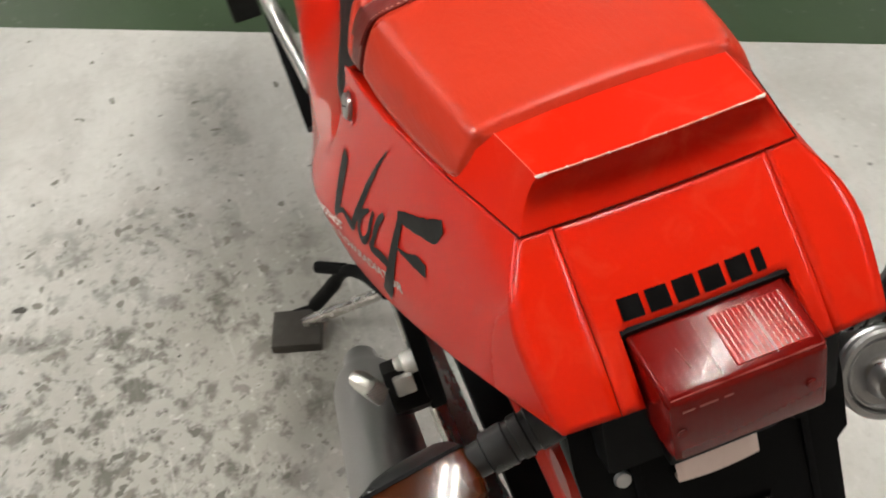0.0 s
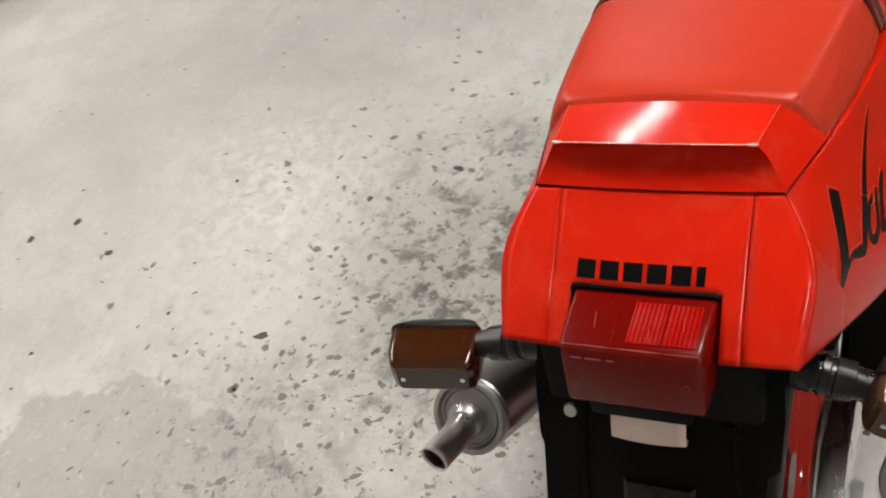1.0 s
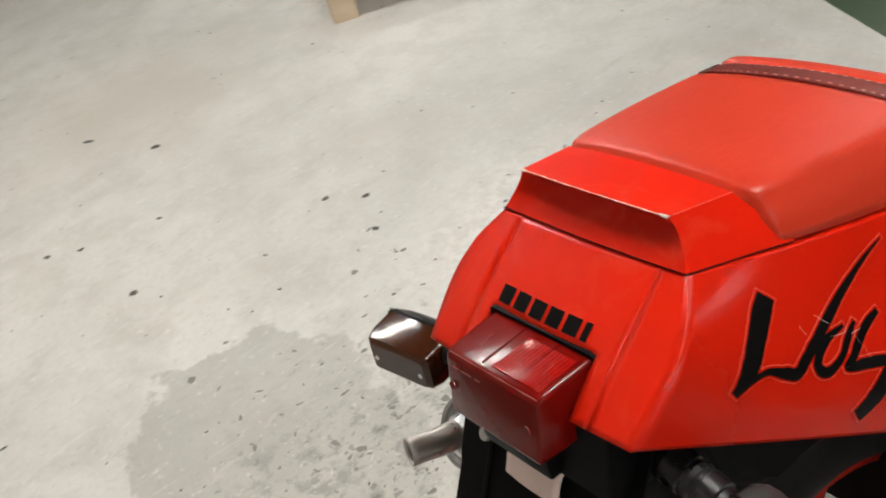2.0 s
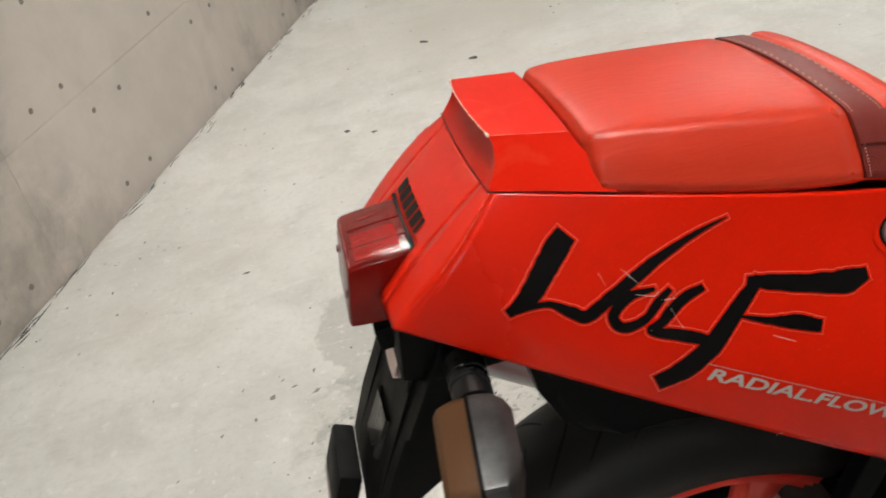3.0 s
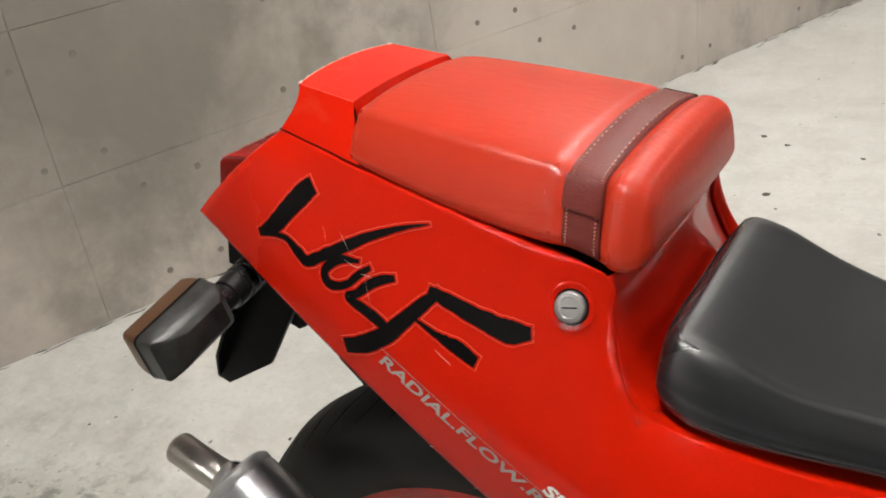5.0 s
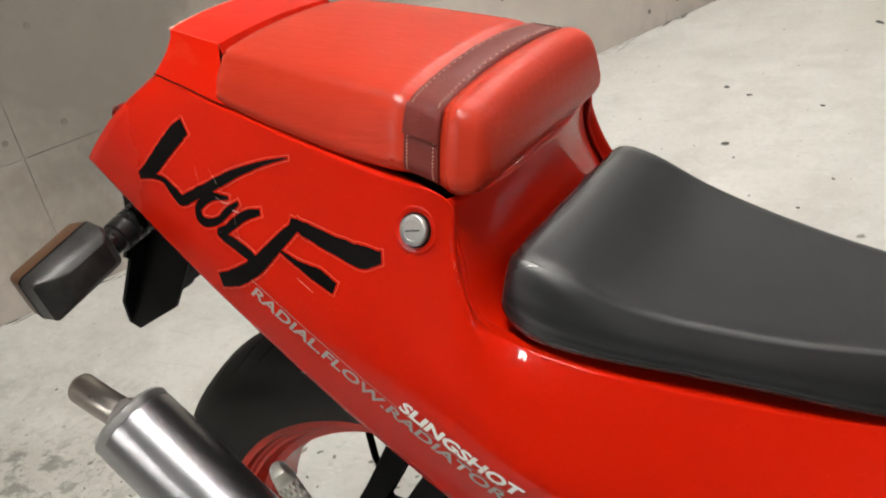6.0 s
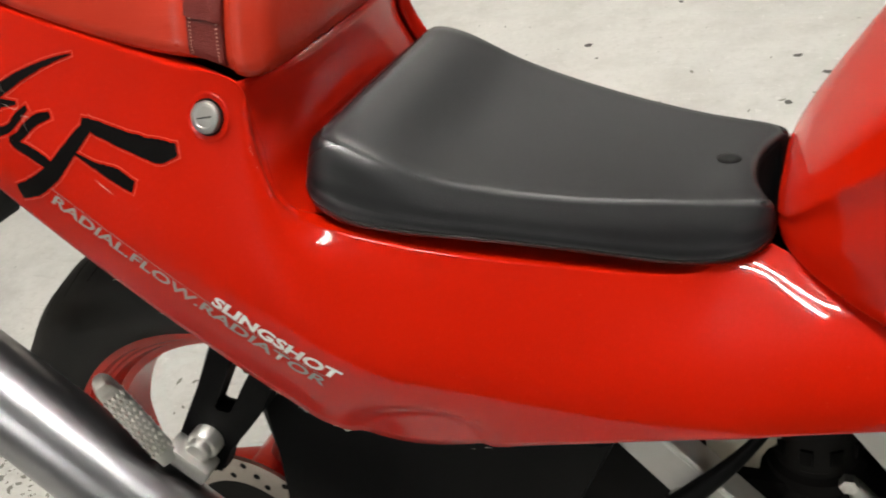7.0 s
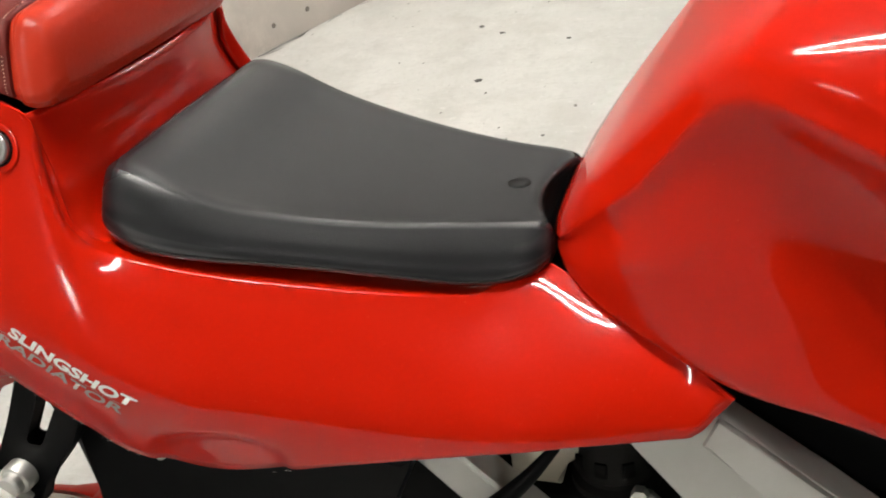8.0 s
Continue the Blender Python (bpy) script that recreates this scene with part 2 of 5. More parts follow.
    col = mix(m, oil_and_shade, base, dirt_and_shade)
    # paler worn flecks and dark grit over all
    vor = node(m, "ShaderNodeTexVoronoi", Scale=17.0)
    wire(m, v, vor.inputs["Vector"])
    grit = math_node(m, "MULTIPLY", ramp(m, vor.outputs["Distance"], [(0.05, grey(1)), (0.10, grey(0))]), ramp(m, noise_tex(m, v, 1.6, 3), [(0.50, grey(0)), (0.62, grey(1))]))
    col = mix(m, grit, col, (0.14, 0.135, 0.12))
    specks = math_node(m, "MULTIPLY", ramp(m, noise_tex(m, v, 33, 4, 0.55, 0.25), [(0.615, grey(0)), (0.645, grey(0.9))]), patch(0.5, 0.68, 0.95, 0.75, 0.8))
    col = mix(m, specks, col, (0.10, 0.097, 0.08))
    swept = node(m, "ShaderNodeMapping")
    swept.inputs["Rotation"].default_value = (0, 0, 0.9)
    swept.inputs["Scale"].default_value = (0.16, 1, 1)
    wire(m, v, swept.inputs["Vector"])
    streak = noise_tex(m, swept.outputs["Vector"], 42, 5, 0.62, 1.2)
    col = mix(m, ramp(m, streak, [(0.60, grey(0)), (0.72, grey(0.30))]), col, (0.36, 0.35, 0.32))
    col = mix(m, ramp(m, streak, [(0.28, grey(0.3)), (0.40, grey(0))]), col, (0.76, 0.75, 0.72))
    pale = ramp(m, noise_tex(m, v, 46, 4, 0.62, 0.5), [(0.61, grey(0)), (0.68, grey(0.4))])
    worn = ramp(m, noise_tex(m, v, 30, 7, 0.72, 0.5), [(0.47, grey(0.25)), (0.55, grey(0.95))])
    pale = math_node(m, "MAXIMUM", pale, math_node(m, "MULTIPLY", worn, patch(0.74, 1.20, 0.50, 0.34, 0.9)))
    col = mix(m, pale, col, (0.78, 0.77, 0.74))
    tan = ramp(m, noise_tex(m, v, 1.7, 5, 0.6, 0.3), [(0.50, grey(0)), (0.70, grey(0.36))])
    # stained far patch, also tinted down to offset the bright lamp above
    tan = math_node(m, "MAXIMUM", tan, math_node(m, "MULTIPLY", patch(0.45, 3.0, 0.75, 0.60, 0.9), 0.75))
    col = mix(m, tan, col, (0.50, 0.475, 0.43))
    wire(m, col, bsdf(m).inputs["Base Color"])
    wire(m, ramp(m, mid, [(0.3, grey(0.42)), (0.7, grey(0.62))]), bsdf(m).inputs["Roughness"])
    h = math_node(m, "ADD", math_node(m, "MULTIPLY", mid, 2.0), fine)
    bump(m, h, 0.35, 0.003)
    return m


DIM_STAIN = (-1.35, 0.98, 0.72)
LIT_PALE_SPOT = (-0.66, 2.45, 0.50)


def make_wall_concrete():
    m = material("wall_concrete", (0.36, 0.33, 0.29), 0.62)
    v = coords(m, "Generated")
    g = node(m, "ShaderNodeNewGeometry")
    p = g.outputs["Position"]
    info = node(m, "ShaderNodeObjectInfo")
    cloud = noise_tex(m, p, 1.6, 5, 0.6, 0.35)
    mid = noise_tex(m, p, 9, 7, 0.66, 0.2)
    fine = noise_tex(m, p, 90, 4, 0.7)
    base = ramp(m, cloud, [(0.32, (0.28, 0.240, 0.207)), (0.5, (0.435, 0.383, 0.338)), (0.62, (0.58, 0.522, 0.47))])
    base = mix(m, ramp(m, mid, [(0.38, grey(0.65)), (0.60, grey(0))]), base, (0.25, 0.228, 0.2))
    base = mix(m, math_node(m, "MULTIPLY", info.outputs["Random"], 0.5), base, (0.27, 0.25, 0.222))
    base = mix(m, ramp(m, noise_tex(m, p, 30, 3), [(0.68, grey(0)), (0.76, grey(0.4))]), base, (0.17, 0.155, 0.135))
    # cement bloom with ragged edges, and runs of water down the face
    bloom = ramp(m, noise_tex(m, p, 2.1, 7, 0.60, 0.5), [(0.49, grey(0)), (0.56, grey(0.45)), (0.66, grey(0.7))])
    base = mix(m, bloom, base, (0.53, 0.475, 0.425))
    runs = node(m, "ShaderNodeMapping")
    runs.inputs["Scale"].default_value = (1, 1, 0.12)
    wire(m, p, runs.inputs["Vector"])
    base = mix(m, ramp(m, noise_tex(m, runs.outputs["Vector"], 9, 4, 0.6), [(0.55, grey(0)), (0.80, grey(0.35))]), base, (0.25, 0.222, 0.194))
    # a ragged dark stain, spread to put the wall's dimmer stretch into the colour
    off = node(m, "ShaderNodeVectorMath", operation="DISTANCE")
    wire(m, p, off.inputs[0])
    off.inputs[1].default_value = DIM_STAIN
    edge = math_node(m, "ADD", off.outputs["Value"], math_node(m, "MULTIPLY", mid, 0.5))
    base = mix(m, ramp(m, edge, [(0.55, grey(0.72)), (1.25, grey(0))]), base, (0.165, 0.145, 0.122))
    # a pale patch, widened to put the lamp's brighter pool into the colour
    lit_pale = node(m, "ShaderNodeVectorMath", operation="DISTANCE")
    wire(m, p, lit_pale.inputs[0])
    lit_pale.inputs[1].default_value = LIT_PALE_SPOT
    reach = math_node(m, "ADD", lit_pale.outputs["Value"], math_node(m, "MULTIPLY", math_node(m, "ADD", mid, cloud), 0.30))
    base = mix(m, ramp(m, reach, [(0.75, grey(0.65)), (1.0, grey(0.0))]), base, (0.55, 0.50, 0.455))
    wire(m, base, bsdf(m).inputs["Base Color"])
    wire(m, ramp(m, cloud, [(0.3, grey(0.45)), (0.7, grey(0.7))]), bsdf(m).inputs["Roughness"])
    bump(m, math_node(m, "ADD", mid, math_node(m, "MULTIPLY", fine, 0.4)), 0.25, 0.002)
    return m


def make_green_floor():
    m = material("green_floor_paint", (0.035, 0.085, 0.04), 0.45)
    v = coords(m)
    a, b = noise_tex(m, v, 3, 6, 0.65), noise_tex(m, v, 30, 5, 0.7)
    c = ramp(m, a, [(0.3, (0.030, 0.056, 0.024)), (0.7, (0.050, 0.085, 0.040))])
    c = mix(m, ramp(m, b, [(0.62, grey(0)), (0.72, grey(0.6))]), c, (0.20, 0.21, 0.18))
    wire(m, c, bsdf(m).inputs["Base Color"])
    wire(m, ramp(m, a, [(0.3, grey(0.3)), (0.7, grey(0.55))]), bsdf(m).inputs["Roughness"])
    bump(m, b, 0.2, 0.002)
    return m


FLOOR_MAT, WALL_MAT, GREEN_MAT = make_concrete_floor(), make_wall_concrete(), make_green_floor()
PLUG_MAT = make_plastic("tie_plug_mortar", (0.18, 0.158, 0.138), 0.8, 0.06)
GRIT_MAT = make_plastic("floor_grit", (0.22, 0.215, 0.185), 0.8, 0.06)
STAIN_MAT = make_plastic("tar_spot", (0.075, 0.072, 0.064), 0.75, 0.05)
CEILING_MAT = make_plastic("ceiling_paint", (0.075, 0.075, 0.075), 0.85, 0.03)
FIXTURE_MAT = make_plastic("fixture_enamel", (0.75, 0.75, 0.73), 0.4, 0.03)
TUBE = material("fluorescent_tube", (0.9, 0.9, 0.9), 0.4)
bsdf(TUBE).inputs["Emission Color"].default_value = (1.0, 0.965, 0.895, 1)
bsdf(TUBE).inputs["Emission Strength"].default_value = TUBE_POWER


# ---- mesh helpers ----
def mesh_from(bm, name, mat, smooth=35):
    bmesh.ops.recalc_face_normals(bm, faces=bm.faces[:])
    me = bpy.data.meshes.new(name)
    bm.to_mesh(me)
    bm.free()
    me.materials.append(mat)
    if smooth:
        me.polygons.foreach_set("use_smooth", [True] * len(me.polygons))
        me.set_sharp_from_angle(angle=radians(smooth))
    return me


def part(name, bm, mat, parent, label="", smooth=35, shell=0.0, out=None):
    """out: the way the outer side of an open sheet faces."""
    me = mesh_from(bm, name, mat, smooth)
    ob = new(name, me)
    ob.parent = parent
    if out and sum(p.normal.dot(Vector(out)) * p.area for p in me.polygons) < 0:
        me.flip_normals()
    if shell:
        mod = ob.modifiers.new("shell", "SOLIDIFY")
        mod.thickness, mod.offset = shell, -1
    return tagged(ob, label)


def catmull(pts, n):
    """n points on a smooth curve through pts."""
    p = [Vector(q) for q in pts]
    p = [2 * p[0] - p[1]] + p + [2 * p[-1] - p[-2]]
    out = []
    for i in range(n):
        u = i / (n - 1) * (len(p) - 3)
        k = min(int(u), len(p) - 4)
        t = u - k
        a, b, c, d = p[k : k + 4]
        out.append(0.5 * (2 * b + (c - a) * t + (2 * a - 5 * b + 4 * c - d) * t * t + (3 * b - a - 3 * c + d) * t**3))
    return out


def grid_bm(rows, wrap=False, caps=False, keep=None):
    """A sheet through rows of points; wrap closes each row on itself, caps closes the ends."""
    bm = bmesh.new()
    vs = [[bm.verts.new(p) for p in r] for r in rows]
    n = len(rows[0])
    for i in range(len(rows) - 1):
        for j in range(n if wrap else n - 1):
            if keep is None or keep(i, j):
                k = (j + 1) % n
                bm.faces.new((vs[i][j], vs[i][k], vs[i + 1][k], vs[i + 1][j]))
    if caps:
        bm.faces.new(vs[0])
        bm.faces.new(vs[-1])
    return bm


def loft(columns, n_long, n_cross, relax=0, crisp=0):
    """Smooth sheet: columns are control points down the sheet, stations run along it. relax evens it out, for half as long before station crisp."""
    k = len(columns[0])
    lines = [catmull([c[j] for c in columns], n_long) for j in range(k)]
    rows = np.array([[tuple(p) for p in catmull([l[i] for l in lines], n_cross)] for i in range(n_long)])
    first = max(1, round((n_long - 1) * crisp / (len(columns) - 1)))
    for k in range(relax):
        lo = first if k > 0.4 * relax else 1
        mean = (rows[lo + 1 :, 1:-1] + rows[lo - 1 : -2, 1:-1] + rows[lo:-1, 2:] + rows[lo:-1, :-2]) / 4
        rows[lo:-1, 1:-1] += 0.5 * (mean - rows[lo:-1, 1:-1])
    return [[Vector(p) for p in r] for r in rows]


def closed_curve(pts, n):
    """n points on a smooth closed curve through pts."""
    p = [Vector(q) for q in pts]
    m = len(p)
    out = []
    for i in range(n):
        u = i / n * m
        k, t = int(u), u - int(u)
        a, b, c, d = p[k - 1], p[k % m], p[(k + 1) % m], p[(k + 2) % m]
        out.append(0.5 * (2 * b + (c - a) * t + (2 * a - 5 * b + 4 * c - d) * t * t + (3 * b - a - 3 * c + d) * t**3))
    return out


def box_bm(cx, cy, cz, sx, sy, sz, bevel=0.0, seg=2, bm=None, m=None):
    bm = bm or bmesh.new()
    mat = Matrix.Translation((cx, cy, cz)) @ (m or Matrix()) @ Matrix.Diagonal((sx, sy, sz, 1))
    vs = bmesh.ops.create_cube(bm, size=1, matrix=mat)["verts"]
    if bevel:
        es = list({e for v in vs for e in v.link_edges})
        bmesh.ops.bevel(bm, geom=es, offset=bevel, segments=seg, affect="EDGES", profile=0.6)
    return bm


def plate_bm(outline, y0, y1, bevel=0.0, bm=None):
    """A plate cut to an outline in x and z, between two values of y."""
    bm = bm or bmesh.new()
    a = [bm.verts.new((x, y0, z)) for x, z in outline]
    b = [bm.verts.new((x, y1, z)) for x, z in outline]
    fs = [bm.faces.new(a), bm.faces.new(b[::-1])]
    for i in range(len(a)):
        j = (i + 1) % len(a)
        fs.append(bm.faces.new((a[j], a[i], b[i], b[j])))
    if bevel:
        es = list({e for f in fs[:2] for e in f.edges})
        bmesh.ops.bevel(bm, geom=es, offset=bevel, segments=2, affect="EDGES", profile=0.6)
    return bm


def tube_bm(path, radii, sides=16, caps=True, bm=None):
    """A round bar along a path of points."""
    pts = [Vector(p) for p in path]
    radii = radii if isinstance(radii, (list, tuple)) else [radii] * len(pts)
    rows, up = [], Vector((0.0, 0.0, 1.0))
    for i, p in enumerate(pts):
        d = (pts[min(i + 1, len(pts) - 1)] - pts[max(i - 1, 0)]).normalized()
        side = d.cross(up)
        if side.length < 0.05:
            side = d.cross(Vector((0, 1, 0)))
        side.normalize()
        top = side.cross(d)
        rows.append([p + radii[i] * (math.cos(a) * side + math.sin(a) * top) for a in [2 * math.pi * k / sides for k in range(sides)]])
    return grid_bm(rows, wrap=True, caps=caps)


def lathe_bm(profile, centre, sides=64, closed=True):
    """A ring about the y axis through centre: profile of (radius, y)."""
    rows = []
    for k in range(sides + 1):
        a = 2 * math.pi * k / sides
        rows.append([(centre[0] + r * math.cos(a), centre[1] + y, centre[2] + r * math.sin(a)) for r, y in profile])
    bm = grid_bm(rows, wrap=closed)
    bmesh.ops.remove_doubles(bm, verts=bm.verts[:], dist=1e-6)
    return bm


def frame_pose(origin, ahead, up=(0, 0, 1)):
    """A pose whose x axis points ahead."""
    x = Vector(ahead).normalized()
    y = Vector(up).cross(x).normalized()
    return Matrix.Translation(origin) @ Matrix((x, y, x.cross(y))).transposed().to_4x4()


# ---- the garage ----
S_WALL = math.sqrt(1 + 0.477**2)
ALONG = Vector((0.477, 1, 0)) / S_WALL   # along the concrete wall
OUT = Vector((1, -0.477, 0)) / S_WALL    # from the wall towards the lane
FOOT = Vector((-1.83, 0, 0))


def garage(s, d, z=0.0):
    """A place s along the wall, d out from it."""
    return FOOT + ALONG * s + OUT * d + Vector((0, 0, z))


def sheet(name, pts, mat, label, category, thick=0.0):
    bm = bmesh.new()
    bm.faces.new([bm.verts.new(p) for p in pts])
    if thick:
        r = bmesh.ops.extrude_face_region(bm, geom=bm.faces[:])
        bmesh.ops.translate(bm, verts=[g for g in r["geom"] if isinstance(g, bmesh.types.BMVert)], vec=(0, 0, thick))
    ob = new(name, mesh_from(bm, name, mat, 0))
    return tagged(ob, label, category, kind="structure")


# closing walls out of view, kept dark so the red lacquer mirrors darkness
FAR_WALL = make_plastic("unseen_dark_wall", (0.07, 0.072, 0.075), 0.7, 0.03)
KERB = 2.98   # where the bare concrete ends and the green lane begins
floor = sheet("floor", [garage(-7, -0.3), garage(9, -0.3), garage(9, KERB), garage(-7, KERB)], FLOOR_MAT, "pale grey stained bare concrete parking floor", "floor", -0.12)
lane = sheet("floor_lane", [garage(-7, KERB), garage(9, KERB), garage(9, 9), garage(-7, 9)], GREEN_MAT, "dark green painted driving lane of the garage", "floor", -0.12)
lane.location.z = -0.003
# ceiling out of view, kept dark so reflections stay deep
ceiling = sheet("ceiling", [garage(-7, -0.3, 2.75), garage(9, -0.3, 2.75), garage(9, 9, 2.75), garage(-7, 9, 2.75)], CEILING_MAT, "unseen garage ceiling, kept dark for the reflections", "ceiling", 0.15)


def wall_slab(name, s0, s1, d0, d1, label, mat=None):
    bm = bmesh.new()
    lo = [bm.verts.new(garage(s, d, 0)) for s, d in ((s0, d0), (s1, d0), (s1, d1), (s0, d1))]
    hi = [bm.verts.new(garage(s, d, 2.75)) for s, d in ((s0, d0), (s1, d0), (s1, d1), (s0, d1))]
    bm.faces.new(lo), bm.faces.new(hi)
    for i in range(4):
        bm.faces.new((lo[i], lo[(i + 1) % 4], hi[(i + 1) % 4], hi[i]))
    return tagged(new(name, mesh_from(bm, name, mat or WALL_MAT, 0)), label, "wall", kind="structure")


wall = wall_slab("wall_north", -7, 9, -0.3, -0.012, "grey cast concrete wall with board joints and tie holes")
wall_slab("wall_south", -7, 9, 9, 9.3, "unseen closing garage wall, kept dark for the reflections", FAR_WALL)
wall_slab("wall_east", 9, 9.3, -0.3, 9.3, "unseen closing garage wall, kept dark for the reflections", FAR_WALL)
wall_slab("wall_west", -7.3, -7, -0.3, 9.3, "unseen closing garage wall, kept dark for the reflections", FAR_WALL)

# ---- ceiling lamps ----
def ceiling_lamp():
    """A batten with two bare tubes."""
    lamp = tagged(new("ceiling_lamp"), "white enamelled twin-tube fluorescent batten on the ceiling", "lamp", "garage ceiling lamps")
    bm = box_bm(0, 0, -0.035, 0.10, 1.26, 0.07, 0.008)
    part("housing", bm, FIXTURE_MAT, lamp)
    for x in (-0.075, 0.075):
        part("tube", tube_bm([(x, -0.59, -0.085), (x, 0.59, -0.085)], 0.0135, 12), TUBE, lamp, "glowing white tube")
        for y in (-0.605, 0.605):
            part("holder", box_bm(x, y, -0.075, 0.03, 0.025, 0.07, 0.004), FIXTURE_MAT, lamp)
    return lamp


TURN = math.degrees(math.atan2(-ALONG.x, ALONG.y))
lamp = ceiling_lamp()
for n, (s, d) in enumerate(LAMPS):
    m = Matrix.Translation(garage(s, d, 2.75)) @ pose(0, 0, 0, 0, 0, TURN + LAMP_TURN)
    if n:
        copy_thing(lamp, m)
    else:
        lamp.matrix_basis = m


# ---- the motorcycle ----
bike = tagged(new("motorcycle"), "red sport motorcycle with red pillion pad leaning on its side stand", "motorcycle")
bike.matrix_basis = pose(0, 0, 0, LEAN)
RIGHT, LEFT = -1, 1


def side(pts, s):
    return [(x, s * y, z) for x, y, z in pts]


# stations of the side panel from tail to tank: inner lip, top edge, shoulder, middle, band, bottom edge
PANEL = [
    [(0.010, 0.074, 0.939), (0.006, 0.094, 0.943), (-0.019, 0.1105, 0.924), (-0.042, 0.1175, 0.906), (-0.067, 0.1155, 0.887), (-0.092, 0.1115, 0.866)],
    [(0.070, 0.090, 0.922), (0.065, 0.110, 0.928), (0.058, 0.121, 0.902), (0.042, 0.134, 0.866), (0.030, 0.143, 0.830), (0.020, 0.143, 0.801)],
    [(0.160, 0.108, 0.898), (0.160, 0.127, 0.904), (0.152, 0.137, 0.872), (0.136, 0.150, 0.830), (0.120, 0.163, 0.785), (0.108, 0.163, 0.748)],
    [(0.250, 0.118, 0.876), (0.250, 0.1385, 0.881), (0.243, 0.148, 0.850), (0.230, 0.166, 0.800), (0.217, 0.184, 0.744), (0.200, 0.180, 0.693)],
    [(0.308, 0.138, 0.861), (0.313, 0.1425, 0.865), (0.308, 0.151, 0.835), (0.302, 0.172, 0.780), (0.300, 0.199, 0.710), (0.285, 0.191, 0.642)],
    [(0.315, 0.136, 0.819), (0.312, 0.140, 0.822), (0.322, 0.156, 0.802), (0.333, 0.181, 0.748), (0.337, 0.205, 0.692), (0.318, 0.193, 0.622)],
    [(0.335, 0.146, 0.768), (0.330, 0.152, 0.772), (0.347, 0.171, 0.755), (0.362, 0.192, 0.712), (0.369, 0.207, 0.672), (0.350, 0.194, 0.604)],
    [(0.400, 0.095, 0.736), (0.398, 0.152, 0.746), (0.407, 0.165, 0.726), (0.420, 0.190, 0.683), (0.420, 0.203, 0.650), (0.416, 0.187, 0.584)],
    [(0.500, 0.075, 0.710), (0.505, 0.129, 0.7195), (0.511, 0.141, 0.7025), (0.517, 0.164, 0.668), (0.517, 0.182, 0.639), (0.513, 0.181, 0.598)],
    [(0.595, 0.055, 0.690), (0.600, 0.104, 0.701), (0.608, 0.117, 0.683), (0.618, 0.142, 0.659), (0.621, 0.165, 0.631), (0.613, 0.168, 0.607)],
    [(0.622, 0.055, 0.690), (0.630, 0.089, 0.705), (0.641, 0.103, 0.687), (0.656, 0.138, 0.661), (0.656, 0.161, 0.633), (0.648, 0.164, 0.610)],
    [(0.650, 0.060, 0.692), (0.662, 0.072, 0.711), (0.690, 0.102, 0.692), (0.706, 0.134, 0.665), (0.700, 0.153, 0.638), (0.690, 0.157, 0.614)],
    [(0.785, 0.134, 0.649), (0.793, 0.1445, 0.6555), (0.787, 0.1445, 0.6465), (0.780, 0.144, 0.6375), (0.772, 0.145, 0.627), (0.763, 0.144, 0.6185)],
]
from mathutils.bvhtree import BVHTree  # noqa: E402

panels, skins = {}, {}
PRESS = (0.420, 0.594, 0.052, 0.034)
for s in (RIGHT, LEFT):
    outer = loft([side(c[1:], s) for c in PANEL], 133, 41, 90, 7)
    lip = catmull([side(c, s)[0] for c in PANEL], 133)
    rows = []
    for a, r in zip(lip, outer):   # a narrow chamfer along the top edge
        inwards, down = a - r[0], r[1] - r[0]
        rows.append([r[0] + inwards * t for t in (1, 0.66, 0.33)] + [r[0] + inwards.normalized() * 0.0013, r[0] + down.normalized() * 0.0013] + r[1:])
    for r in rows:
        for p in r:   # shallow pressed hollow above the lower edge
            u, w = (p.x - PRESS[0]) / PRESS[2], (p.z - PRESS[1]) / PRESS[3]
            d = u * u + w * w
            if d < 1.25 and p.z < 0.68:
                p.y -= s * 0.006 * min(1.0, (1.25 - d) / 0.4)
    bm = grid_bm(rows)
    bm.normal_update()
    skins[s] = BVHTree.FromBMesh(bm)
    panels[s] = part("side_panel", bm, RED, bike, "glossy red plastic side panel with scuffed edges", 48, 0.003, (0, s, 0))


# rear face: edge columns of the side panels, gently bowed
def rear_point(u, v, wide=None):
    """u from -1 to 1 across, v from 0 at the top to 1 at the bottom."""
    e = catmull([PANEL[0][k] for k in range(1, 6)], 101)[round(v * 100)]
    y = e.y * u if wide is None else wide * u
    bow = 0.007 * (1 - (y / e.y) ** 2) * (0.35 + 0.65 * math.sin(math.pi * min(1, v * 0.9)))
    return Vector((e.x - bow, y, e.z + 0.25 * bow))


CUT = 0.60
vs = [i / 12 * CUT for i in range(13)] + [CUT + i / 8 * (1 - CUT) for i in range(1, 9)]
us = [-1, -0.93, -0.86] + [-0.79 + k * 1.58 / 14 for k in range(1, 14)] + [0.79, 0.86, 0.93, 1]
us = sorted({round(u, 4) for u in us + [-0.79]})
rows = [[rear_point(u, v, 0.0725) for u in us] for v in vs]
bm = grid_bm(rows, keep=lambda i, j: not (i >= 12 and us[j] > -0.795 and us[j + 1] < 0.795))
rear_panel = part("rear_panel", bm, FADED_RED, bike, "red tail panel with a cut-out round the lamp", 30, 0.003, (-1, 0, 0.5))
for s in (RIGHT, LEFT):
    rows = []
    for i in range(25):
        e = rear_point(s, i / 24)
        q = rear_point(s, i / 24, 0.0732)
        rows.append([q.lerp(e, k / 5) for k in range(6)])
    part("corner_panel", grid_bm(rows), FADED_RED, bike, "red corner of the tail", 30, 0.003, (-1, 0, 0.5))
